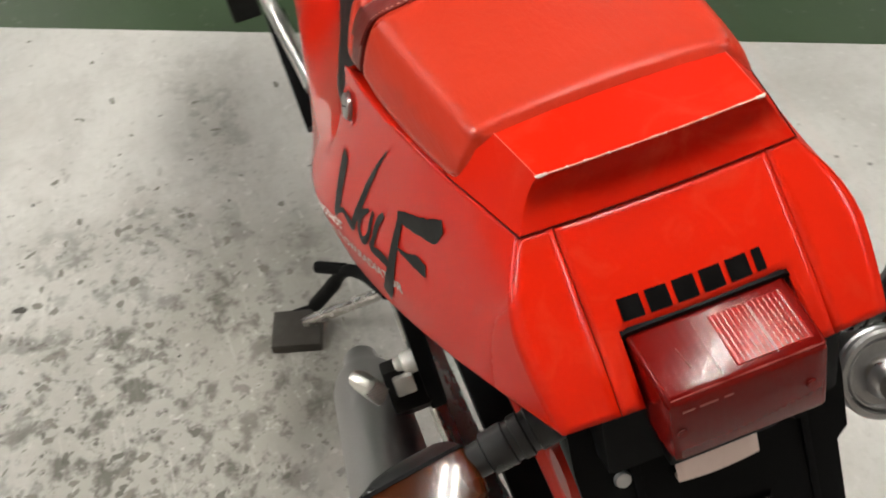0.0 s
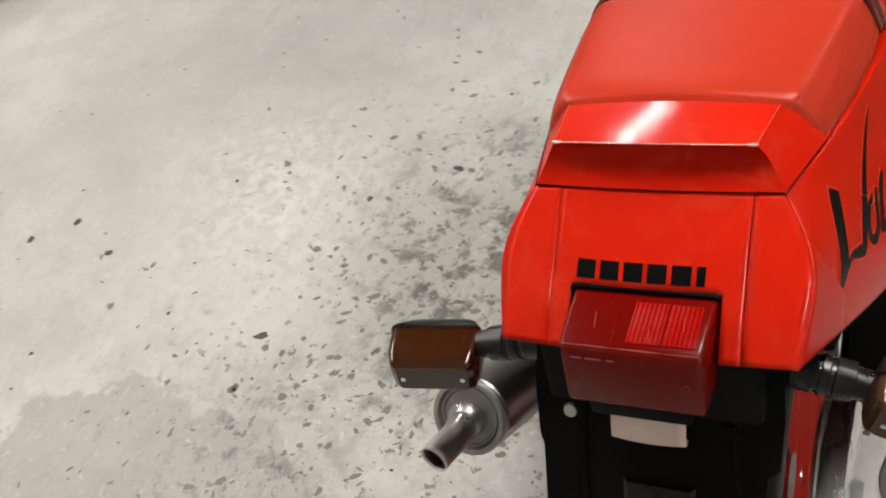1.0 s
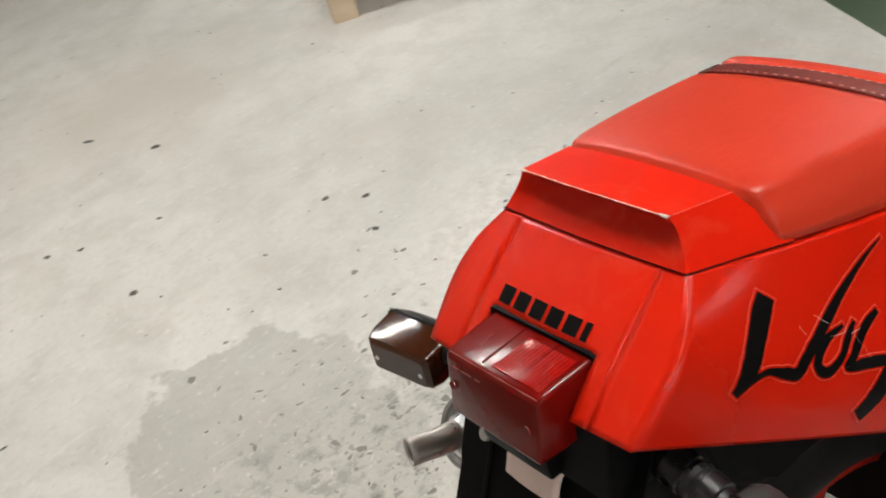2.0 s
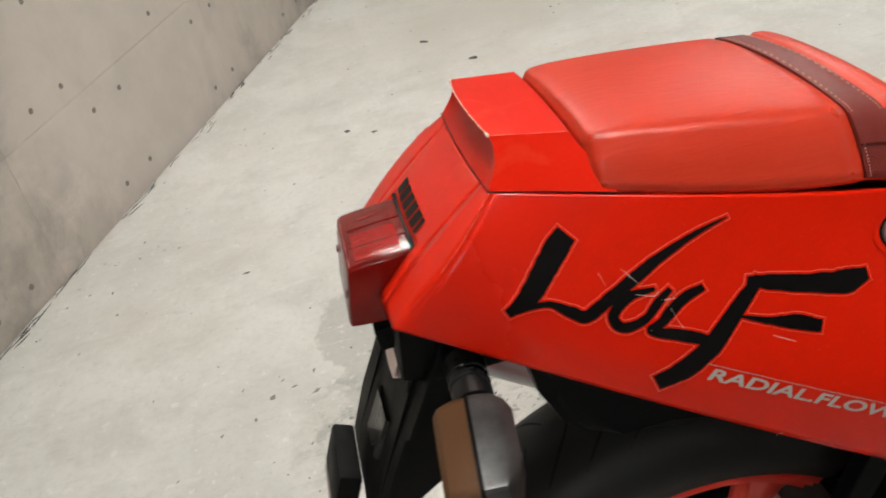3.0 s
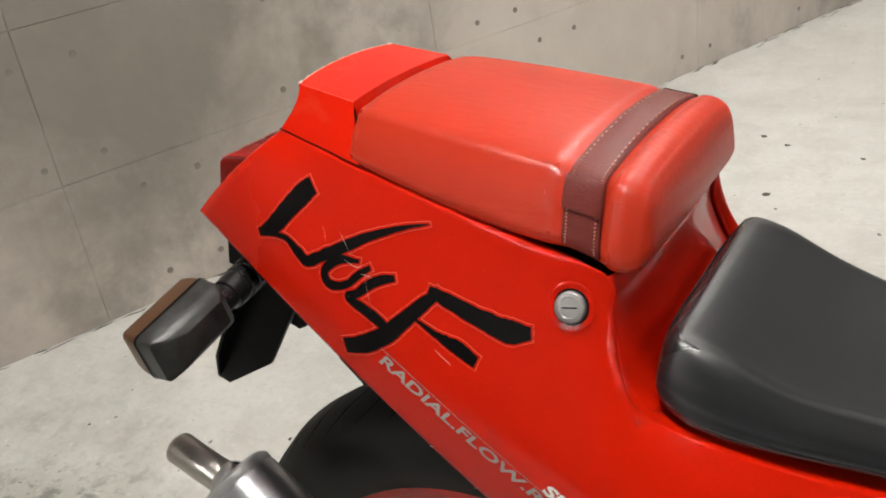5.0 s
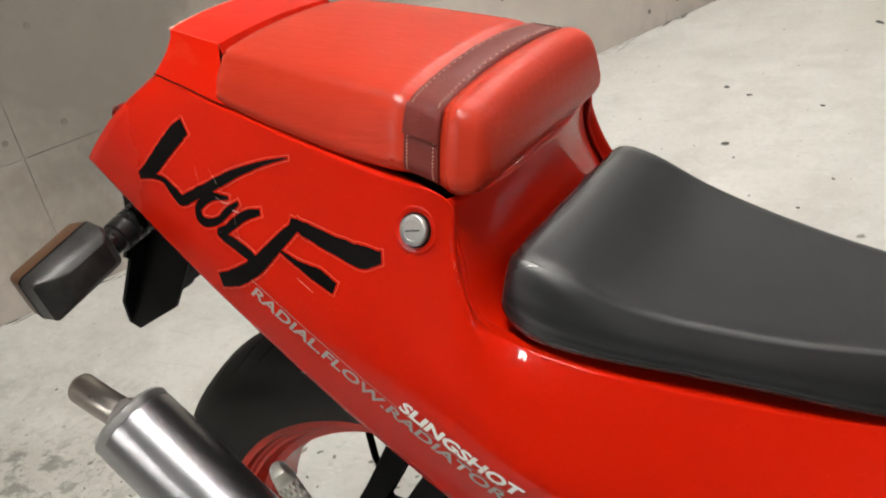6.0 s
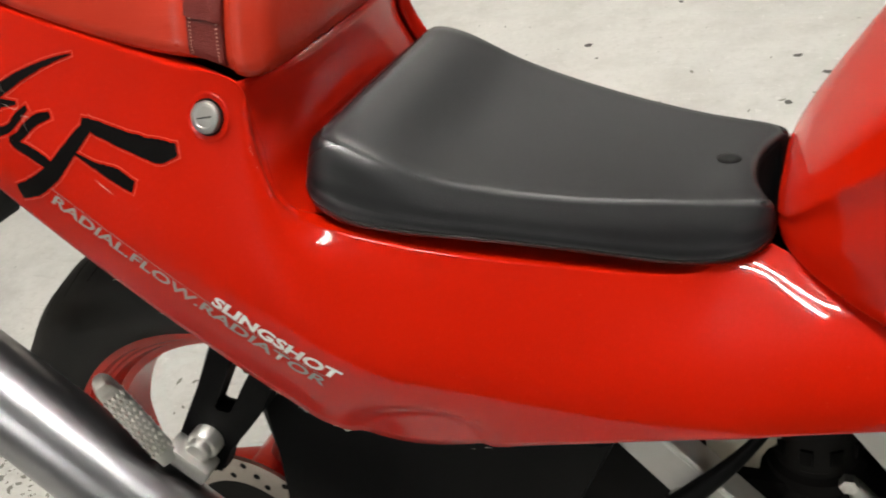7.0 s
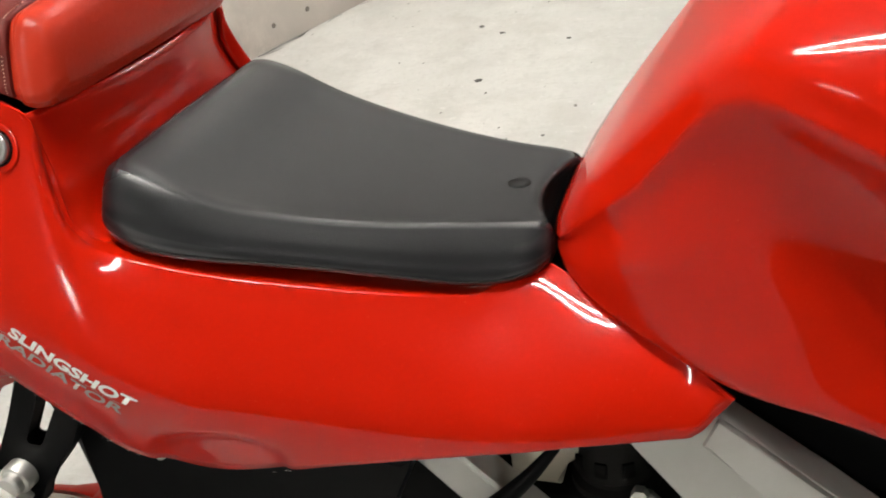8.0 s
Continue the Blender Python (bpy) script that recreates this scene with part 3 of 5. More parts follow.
part("tail_backing", grid_bm([[rear_point(u, v, 0.092) + Vector((0.012, 0, -0.004)) for u in (-1, 0, 1)] for v in (0.02, 0.5, 0.9)]), PLASTIC, bike)

# ducktail spoiler behind the pillion pad
top_rear = [Vector((0.016 - 0.005 * (1 - u * u), 0.075 * u, 0.9775 + 0.004 * (1 - u * u))) for u in [k / 8 - 1 for k in range(17)]]
prof = [(0.0, 0.0), (0.0035, -0.004), (0.0045, -0.012), (0.003, -0.021), (-0.004, -0.029), (-0.010, -0.034)]
rows = []
for k, u in enumerate([k / 8 - 1 for k in range(17)]):
    p = top_rear[k]
    q = Vector((0.0045 - 0.003 * (1 - u * u), 0.094 * u, 0.9436 + 0.0008 * (1 - u * u)))
    row = []
    for j in range(9):
        t = j / 8
        c = p.lerp(q, t)
        c.x += 0.016 * math.sin(math.pi * t**0.8) * (1 - 0.7 * u**4)
        row.append(c)
    rows.append(row)
bm = grid_bm(rows)
front = [Vector((0.074, 0.082 * u, 0.9655 + 0.0040 * (1 - u * u))) for u in [k / 8 - 1 for k in range(17)]]
upper = [[a.lerp(b, t) for t in [j / 6 for j in range(7)]] for k, (a, b) in enumerate(zip(top_rear, front))]


def add_rows(bm, rows):
    vs = [[bm.verts.new(p) for p in r] for r in rows]
    for i in range(len(rows) - 1):
        for j in range(len(rows[0]) - 1):
            bm.faces.new((vs[i][j], vs[i][j + 1], vs[i + 1][j + 1], vs[i + 1][j]))


add_rows(bm, upper)
for k, s in ((0, -1), (16, 1)):
    low_r, low_f = Vector((0.004, s * 0.094, 0.9435)), Vector((0.094, s * 0.1145, 0.9225))
    rear_edge = rows[k]
    fr = front[k]
    out = []
    for j in range(9):
        t = j / 8
        a, b = rear_edge[j], fr.lerp(low_f, t)
        out.append([a.lerp(b, w / 6) for w in range(7)])
    add_rows(bm, out)
add_rows(bm, [[p, p + Vector((0.006, 0, -0.03))] for p in front])
bmesh.ops.remove_doubles(bm, verts=bm.verts[:], dist=0.0004)
spoiler = part("tail_spoiler", bm, SPOILER_RED, bike, "red ducktail with paint chipped off its rear edge", 22)

# paint chips on the spoiler's rear edge
rng = random.Random(5)
bm = bmesh.new()
for k in range(26):
    u = rng.uniform(-1, 1) if k > 16 else rng.choice((-1, 1)) * rng.uniform(0.93, 1.0)
    c = Vector((0.0157 - 0.005 * (1 - u * u), 0.0752 * u, 0.9779 + 0.004 * (1 - u * u)))
    r = rng.uniform(0.0005, 0.0013) * (2.2 if k <= 16 else 1)
    bm.faces.new([bm.verts.new(c + Vector((rng.uniform(-0.0006, 0.0012), r * (2.6 if k > 16 else 1.2) * math.cos(a) * rng.uniform(0.6, 1.3), (0.0009 if k <= 16 else 0.0005) * math.sin(a)))) for a in [i * 1.047 for i in range(6)]])
tagged(part("paint_chips", bm, CHIP, spoiler, "", 0), "bare pale chips in the paint", kind="stuff")

# deck under the pillion pad and the ramp down to the rider's seat
rows = [[(x, y * u, z - 0.004) for u in (-1, -0.6, -0.2, 0.2, 0.6, 1)] for x, y, z in [PANEL[k][0] for k in range(5)]]
# the deck is black, which puts the pad's shaded gap into the colour
part("seat_deck", grid_bm(rows), PLASTIC, bike, "", 30, 0.003, (0, 0, 1))
ramp_line = [(0.313, 0.1425, 0.865), (0.312, 0.140, 0.822), (0.330, 0.152, 0.772), (0.365, 0.150, 0.748)]
rows = []
for x, y, z in catmull(ramp_line, 17):
    rows.append([(x + 0.016 * (1 - abs(u) ** 3) - 0.004, y * u, z - 0.002 - 0.004 * (1 - u * u)) for u in [k / 10 - 1 for k in range(21)]])
part("seat_ramp", grid_bm(rows), RED, bike, "", 50, 0.002, (1, 0, 1))

# thin dark joints between the tail mouldings and the worn crease of the tail
for s in (RIGHT, LEFT):
    crease = [Vector((x - 0.0004, s * y, z)) for x, y, z in catmull([PANEL[0][k] for k in range(1, 6)], 25)]
    crease = crease[:14] if s == RIGHT else crease[4:8]
    part("worn_crease", tube_bm(crease, [0.0001 + 0.0004 * abs(math.sin(1.9 * k + 1)) for k in range(len(crease))], 6), WORN, panels[s], "paint worn pale along the crease", 60)
    part("joint", tube_bm([(0.003, s * 0.0945, 0.9432), (0.05, s * 0.1052, 0.9332), (0.094, s * 0.1150, 0.9222)], 0.00045, 6), PLASTIC, spoiler, "", 60)
    chips = bmesh.new()
    foot = catmull([Vector((x, s * y, z)) for x, y, z in [c[5] for c in PANEL[2:9]]], 200)
    for _ in range(26):
        p = foot[rng.choice((rng.randrange(60, 125), rng.randrange(10, 190)))]
        w = rng.uniform(0.0008, 0.0022)
        chips.faces.new([chips.verts.new(p + Vector((w * 1.6 * math.cos(a), s * 0.0009, 0.0004 + abs(w * 0.6 * math.sin(a)) * rng.uniform(0.3, 1)))) for a in [i * 1.047 for i in range(6)]])
    tagged(part("edge_chips", chips, CHIP, panels[s], "", 0), "small pale chips along the lower edge", kind="stuff")
part("joint", tube_bm([(0.0042 - 0.003 * (1 - u * u), 0.094 * u, 0.9434 + 0.0008 * (1 - u * u)) for u in [k / 8 - 1 for k in range(17)]], 0.00045, 6), PLASTIC, spoiler, "", 60)
for end in (top_rear[:3], top_rear[-3:][::-1]):
    ends = [end[0].lerp(end[1], t) for t in (0.0, 0.12, 0.25, 0.45, 0.8)]
    part("chipped_corner", tube_bm(ends, [0.0013, 0.0011, 0.0013, 0.0008, 0.0003], 7), CHIP, spoiler, "paint knocked off the corner", 60)
for k in (0, 16):
    part("worn_edge", tube_bm([top_rear[k].lerp(front[k], t / 8) + Vector((0, 0, 0.0001)) for t in range(9)], [0.0002 + 0.0002 * abs(math.sin(2.1 * t + k)) for t in range(9)], 6), WORN, spoiler, "paint worn pale along the edge", 60)
part("worn_lip", tube_bm([p + Vector((0.0001, 0, 0.0001)) for p in top_rear], [0.0002 + 0.0005 * abs(math.sin(1.7 * k + 0.6)) for k in range(17)], 6), WORN_LIP, spoiler, "paint worn thin along the lip", 60)
# added black block, darkens the gap between seat and tank
part("gap_filler", box_bm(0.655, 0, 0.688, 0.050, 0.165, 0.022, 0.004), PLASTIC, bike, "black filler in the gap before the tank", 30)

# ---- seats ----
def pillion_pad():
    """Cross rings from tail to front, each a rounded trapezium."""
    #        x, half width at crest, crest z, half width at foot, foot z, crown
    st = [(0.078, 0.078, 0.950, 0.090, 0.928, 0.006), (0.082, 0.091, 0.957, 0.108, 0.924, 0.010), (0.096, 0.098, 0.960, 0.115, 0.921, 0.012), (0.150, 0.106, 0.952, 0.124, 0.906, 0.015),
          (0.220, 0.113, 0.940, 0.132, 0.889, 0.015), (0.280, 0.117, 0.929, 0.135, 0.878, 0.013), (0.312, 0.118, 0.9235, 0.136, 0.866, 0.012),
          (0.327, 0.116, 0.9195, 0.131, 0.866, 0.011), (0.3335, 0.112, 0.912, 0.123, 0.873, 0.008), (0.336, 0.105, 0.903, 0.115, 0.877, 0.005)]
    n = 91
    lines = [catmull([(x, c, d) for x, c, d, *_ in st], n), catmull([(x, c, d) for x, *_, c, d, _ in st], n), catmull([(x, e, 0) for x, *_, e in st], n)]
    for a, b, c in zip(*lines):   # the strap bites into the cushion
        bite = 0.0032 * max(0.0, min(1.0, (0.0205 - abs(a.x - 0.288)) / 0.005))
        bulge = 0.0012 * max(0.0, 1 - abs(a.x - 0.317) / 0.010)
        a.y, a.z, b.y = a.y - bite + bulge, a.z - bite + bulge, b.y - bite + bulge
    rows = []
    for a, b, c in zip(*lines):
        right = [(0, a.z + c.y * 0.75), (0.45, a.z + c.y * 0.65), (0.78, a.z + c.y * 0.40), (0.945, a.z + c.y * 0.14)]
        half = [(a.y * t, z) for t, z in right]
        edge = [(a.y * 1.018, a.z - 0.0055), (a.y + (b.y - a.y) * 0.55, a.z + (b.z - a.z) * 0.40), (a.y + (b.y - a.y) * 0.80, a.z + (b.z - a.z) * 0.66), (b.y - 0.001, b.z + (a.z - b.z) * 0.12), (b.y - 0.008, b.z - 0.002), (b.y * 0.6, b.z - 0.004)]
        ring = half + edge
        rows.append(closed_curve([(a.x, y, z) for y, z in ring] + [(a.x, -y, z) for y, z in ring[::-1][:-1]], 76))
    bm = grid_bm(rows, wrap=True, caps=True)
    pad = part("pillion_pad", bm, SALMON, bike, "padded salmon red vinyl pillion pad with a wide strap", 60)
    return pad, rows


pad, pad_rows = pillion_pad()


def pad_ring(x, grow):
    """The pad's outline at x, from one foot over the top to the other, lifted off it."""
    i = min(range(len(pad_rows)), key=lambda k: abs(pad_rows[k][0][0] - x))
    i = max(1, min(len(pad_rows) - 2, i))
    j = i + 1 if pad_rows[i][0][0] < x else i - 1
    t = (x - pad_rows[i][0][0]) / (pad_rows[j][0][0] - pad_rows[i][0][0])
    ring = [Vector(a).lerp(Vector(b), t) for a, b in zip(pad_rows[i], pad_rows[j])]
    n = len(ring)
    q = round(n * 7.2 / 19)
    order = [ring[k] for k in range(n - q, n)] + [ring[k] for k in range(0, q + 1)]
    c = Vector((x, 0, 0.87))
    return [p + (p - c).normalized() * grow for p in order]


rows = [pad_ring(x, g) for x, g in ((0.2735, 0.0002), (0.274, 0.0030), (0.278, 0.0040), (0.288, 0.0042), (0.298, 0.0040), (0.3020, 0.0030), (0.3025, 0.0002))]
strap = part("strap", grid_bm(rows), STRAP, pad, "dark red stitched strap", 60)
for x in (0.2772, 0.2988):
    stitches = bmesh.new()
    ring = catmull(pad_ring(x, 0.0041), 150)
    for k in range(2, 148, 2):
        a, b = ring[k], ring[k].lerp(ring[k + 1], 0.75)
        box_bm(*((a + b) / 2), 0.0009, (b - a).length, 0.0006, bm=stitches, m=frame_pose((0, 0, 0), (b - a)) @ pose(0, 0, 0, 0, 0, -90))
    tagged(part("stitching", stitches, THREAD, strap, "pale pinkish thread", 0), "pale pinkish thread", kind="stuff")


# the strap's folded end, sewn on at the crest
for flip in (False, True):
    rows = []
    for x, g in ((0.2728, 0.0035), (0.2738, 0.0056), (0.288, 0.0060), (0.3022, 0.0056), (0.3032, 0.0035)):
        ring = pad_ring(x, g)
        ring = ring[::-1] if flip else ring
        rows.append(ring[9:17])
    part("strap_end", grid_bm(rows), STRAP, strap, "folded sewn end of the strap", 60)


def rider_seat():
    #      x, crest half width, crest z, foot half width, foot z, crown
    st = [(0.337, 0.060, 0.804, 0.075, 0.786, -0.001), (0.339, 0.106, 0.803, 0.125, 0.780, 0.001), (0.350, 0.121, 0.812, 0.141, 0.771, 0.002), (0.379, 0.123, 0.805, 0.149, 0.761, 0.000), (0.428, 0.121, 0.780, 0.144, 0.751, -0.004), (0.480, 0.110, 0.764, 0.131, 0.740, -0.004),
          (0.540, 0.095, 0.751, 0.117, 0.726, -0.003), (0.590, 0.081, 0.744, 0.106, 0.714, -0.002), (0.620, 0.074, 0.741, 0.099, 0.710, -0.001), (0.645, 0.069, 0.739, 0.091, 0.711, 0.000), (0.660, 0.064, 0.736, 0.078, 0.715, 0.000), (0.664, 0.058, 0.730, 0.066, 0.719, 0.0)]
    lines = [catmull([(x, c, d) for x, c, d, *_ in st], 45), catmull([(x, c, d) for x, *_, c, d, _ in st], 45), catmull([(x, e, 0) for x, *_, e in st], 45)]
    rows = []
    for a, b, c in zip(*lines):
        half = [(0, a.z + c.y), (a.y * 0.5, a.z + c.y * 0.8), (a.y * 0.80, a.z + c.y * 0.3), (a.y * 0.955, a.z + 0.0003)]
        edge = [(a.y + (b.y - a.y) * 0.12, a.z - 0.0032), (a.y + (b.y - a.y) * 0.54, a.z + (b.z - a.z) * 0.39), (a.y + (b.y - a.y) * 0.80, a.z + (b.z - a.z) * 0.65), (a.y + (b.y - a.y) * 0.95, a.z + (b.z - a.z) * 0.80), (b.y + 0.001, b.z - 0.0015), (b.y - 0.009, b.z - 0.0065), (b.y * 0.55, b.z - 0.0065)]
        ring = half + edge
        # the front edge is hollowed to clear the tank
        rows.append([(v.x - 0.018 * max(0, (v.x - 0.63) / 0.034) * (1 - min(1, abs(v.y) / 0.06) ** 2), v.y, v.z) for v in closed_curve([(a.x, y, z) for y, z in ring + [(-y, z) for y, z in ring[::-1][:-1]]], 76)])
    bm = grid_bm(rows, wrap=True, caps=True)
    seat = part("rider_seat", bm, BLACK_VINYL, bike, "smooth black vinyl rider's seat, scooped towards the tank", 60)
    hit, way, *_ = BVHTree.FromPolygons([v.co for v in seat.data.vertices], [p.vertices[:] for p in seat.data.polygons]).ray_cast(Vector((0.625, 0, 0.9)), Vector((0, 0, -1)))
    at = frame_pose(hit, way if way.z > 0 else -way, (0, 1, 0))
    ring = [(math.cos(2 * math.pi * k / 24), math.sin(2 * math.pi * k / 24)) for k in range(24)]
    # a black disc on the vinyl puts the hole's shade into the colour
    part("bolt_hole_disc", grid_bm([[at @ Vector((x, r * a, r * b)) for a, b in ring] for x, r in ((0.0000, 0.0092), (0.0006, 0.0086), (0.0006, 0.004), (0.0006, 0.0002))], wrap=True), PLASTIC, seat, "black disc for the shaded bolt hole", 60)
    return seat


rider_seat()


# ---- fuel tank ----
def fuel_tank():
    # x, then (y, z) of foot, knee hollow, crease and shoulder, and the height of the top
    st = [(0.664, 0.050, 0.712, 0.056, 0.719, 0.056, 0.727, 0.048, 0.734, 0.738), (0.674, 0.078, 0.707, 0.084, 0.722, 0.085, 0.738, 0.072, 0.750, 0.756), (0.700, 0.104, 0.695, 0.110, 0.730, 0.110, 0.768, 0.092, 0.785, 0.792),
          (0.740, 0.128, 0.681, 0.135, 0.752, 0.134, 0.802, 0.119, 0.830, 0.843), (0.790, 0.149, 0.663, 0.149, 0.790, 0.161, 0.866, 0.149, 0.885, 0.899), (0.850, 0.160, 0.654, 0.151, 0.775, 0.188, 0.848, 0.181, 0.882, 0.938),
          (0.930, 0.166, 0.630, 0.146, 0.745, 0.204, 0.808, 0.198, 0.850, 0.960), (1.020, 0.162, 0.612, 0.148, 0.725, 0.196, 0.785, 0.190, 0.832, 0.970), (1.120, 0.142, 0.615, 0.146, 0.718, 0.172, 0.770, 0.168, 0.825, 0.955),
          (1.190, 0.100, 0.640, 0.108, 0.725, 0.116, 0.765, 0.114, 0.820, 0.920), (1.215, 0.050, 0.680, 0.055, 0.735, 0.058, 0.770, 0.056, 0.810, 0.870)]
    n = 69
    line = [catmull([(r[0], r[k], r[k + 1]) for r in st], n) for k in (1, 3, 5, 7)]
    top = catmull([(r[0], 0, r[9]) for r in st], n)
    rows = []
    for f, k, c, s, t in zip(*line, top):
        up = t.z - s.z
        half = [Vector((t.x, 0, t.z)), Vector((t.x, s.y * 0.48, t.z - up * 0.12)), Vector((s.x, s.y * 0.80, t.z - up * 0.45)), s, s.lerp(c, 0.6), c,
                c.lerp(k, 0.36) + Vector((0, -0.006, 0)), k, k.lerp(f, 0.35), k.lerp(f, 0.7), f, f + Vector((0, -0.012, -0.003))]
        q = catmull(half, 49)
        rows.append(q[::-1] + [Vector((v.x, -v.y, v.z)) for v in q[1:]])
    grid = np.array([[tuple(v) for v in r] for r in rows])
    soft = np.interp(grid[1:-1, 1:-1, :1], [0.78, 0.84], [0.75, 0.3])   # the crease fades out towards the seat
    for _ in range(9):
        grid[1:-1, 1:-1] += soft * ((grid[2:, 1:-1] + grid[:-2, 1:-1] + grid[1:-1, 2:] + grid[1:-1, :-2]) / 4 - grid[1:-1, 1:-1])
    bm = grid_bm([[Vector(p) for p in r] for r in grid])
    return part("fuel_tank", bm, RED, bike, "glossy red fuel tank with a knee hollow in its flank", 60, 0.002, (0, 0, 1))


fuel_tank()


# ---- tail lamp ----
def tail_light():
    def ring(x0, zt, zb, w, r, tilt):
        pts = []
        for cy, cz, a0 in ((w - r, zt - r, 0), (-(w - r), zt - r, 90), (-(w - r), zb + r, 180), (w - r, zb + r, 270)):
            for k in range(4):
                a = radians(a0 + 30 * k)
                y, z = cy + r * math.cos(a), cz + r * math.sin(a)
                pts.append((x0 + tilt * (z - zt), y, z))
        return pts
    # rear face last; it leans outwards at the foot
    rows = [ring(-0.052, 0.896, 0.836, 0.0545, 0.004, 0.0), ring(-0.080, 0.8965, 0.838, 0.0540, 0.004, 0.0), ring(-0.108, 0.8955, 0.841, 0.0530, 0.004, 0.10), ring(-0.1125, 0.8935, 0.842, 0.0515, 0.004, 0.22), ring(-0.1140, 0.8905, 0.845, 0.0485, 0.003, 0.24)]
    lens = part("tail_light", grid_bm(rows, wrap=True, caps=True), RED_LENS, bike, "boxy dark red tail lamp lens, scratched on top", 40)
    for y in (-0.043, 0.043):
        part("screw", lathe_bm([(0.0, -0.001), (0.0032, -0.001), (0.0036, 0.0), (0.0, 0.0005)], (0, 0, 0), 14, False), RED_LENS, lens, "", 40).matrix_basis = pose(-0.1200, y + 0.0025, 0.868, 0, 13.5) @ pose(0, 0, 0, 0, 0, -90)
    for y in (-0.022, 0.014):
        part("lens_rib", box_bm(-0.082, y, 0.8964, 0.050, 0.0012, 0.0010), RED_LENS, lens, "", 0)
    window = part("clear_window", box_bm(-0.0865, -0.0215, 0.8960, 0.038, 0.050, 0.0014, 0.0006), CLEAR_RED, lens, "clearer bright red half of the lens", 30)
    for k in range(14):
        part("lens_prism", box_bm(-0.0865, -0.044 + 0.0035 * k, 0.8967, 0.037, 0.0009, 0.00025), RED_LENS, window, "", 0)
    for y, w in ((0.040, 0.008), (0.027, 0.012), (0.014, 0.006)):
        part("fine_print", box_bm(-0.1158, y, 0.8850, 0.0004, w, 0.0012, m=pose(0, 0, 0, 0, 13.5)), LENS_SCUFF, lens, "unreadable fine print", 0)
    for y, x0, dx in ((0.030, -0.088, 0.020), (-0.012, -0.098, 0.013), (-0.035, -0.085, 0.016)):
        part("lens_scratch", box_bm(x0, y, 0.8968, dx * 0.8, 0.0003, 0.0004, m=pose(0, 0, 0, 0, 0, 8)), LENS_SCUFF, lens, "pale scratch", 0)
    part("worn_edge", tube_bm([(-0.1112, -0.050 + 0.0125 * k, 0.8948) for k in range(9)], [0.0005 + 0.0003 * math.sin(2.3 * k) for k in range(9)], 6), LENS_SCUFF, lens, "edge scuffed pale", 60)
    rim = [ring(-0.050, 0.9005, 0.834, 0.0590, 0.007, 0.0), ring(-0.0605, 0.9005, 0.834, 0.0590, 0.007, 0.0), ring(-0.0605, 0.8965, 0.836, 0.0548, 0.004, 0.0), ring(-0.040, 0.8965, 0.836, 0.0548, 0.004, 0.0)]
    part("gasket", grid_bm(rim, wrap=True), PLASTIC, lens, "black rubber gasket", 40)
    part("reflector", box_bm(-0.062, 0, 0.866, 0.012, 0.096, 0.05, 0.004), make_plastic("lamp_bowl", (0.55, 0.06, 0.05), 0.3), lens, "", 30)


tail_light()


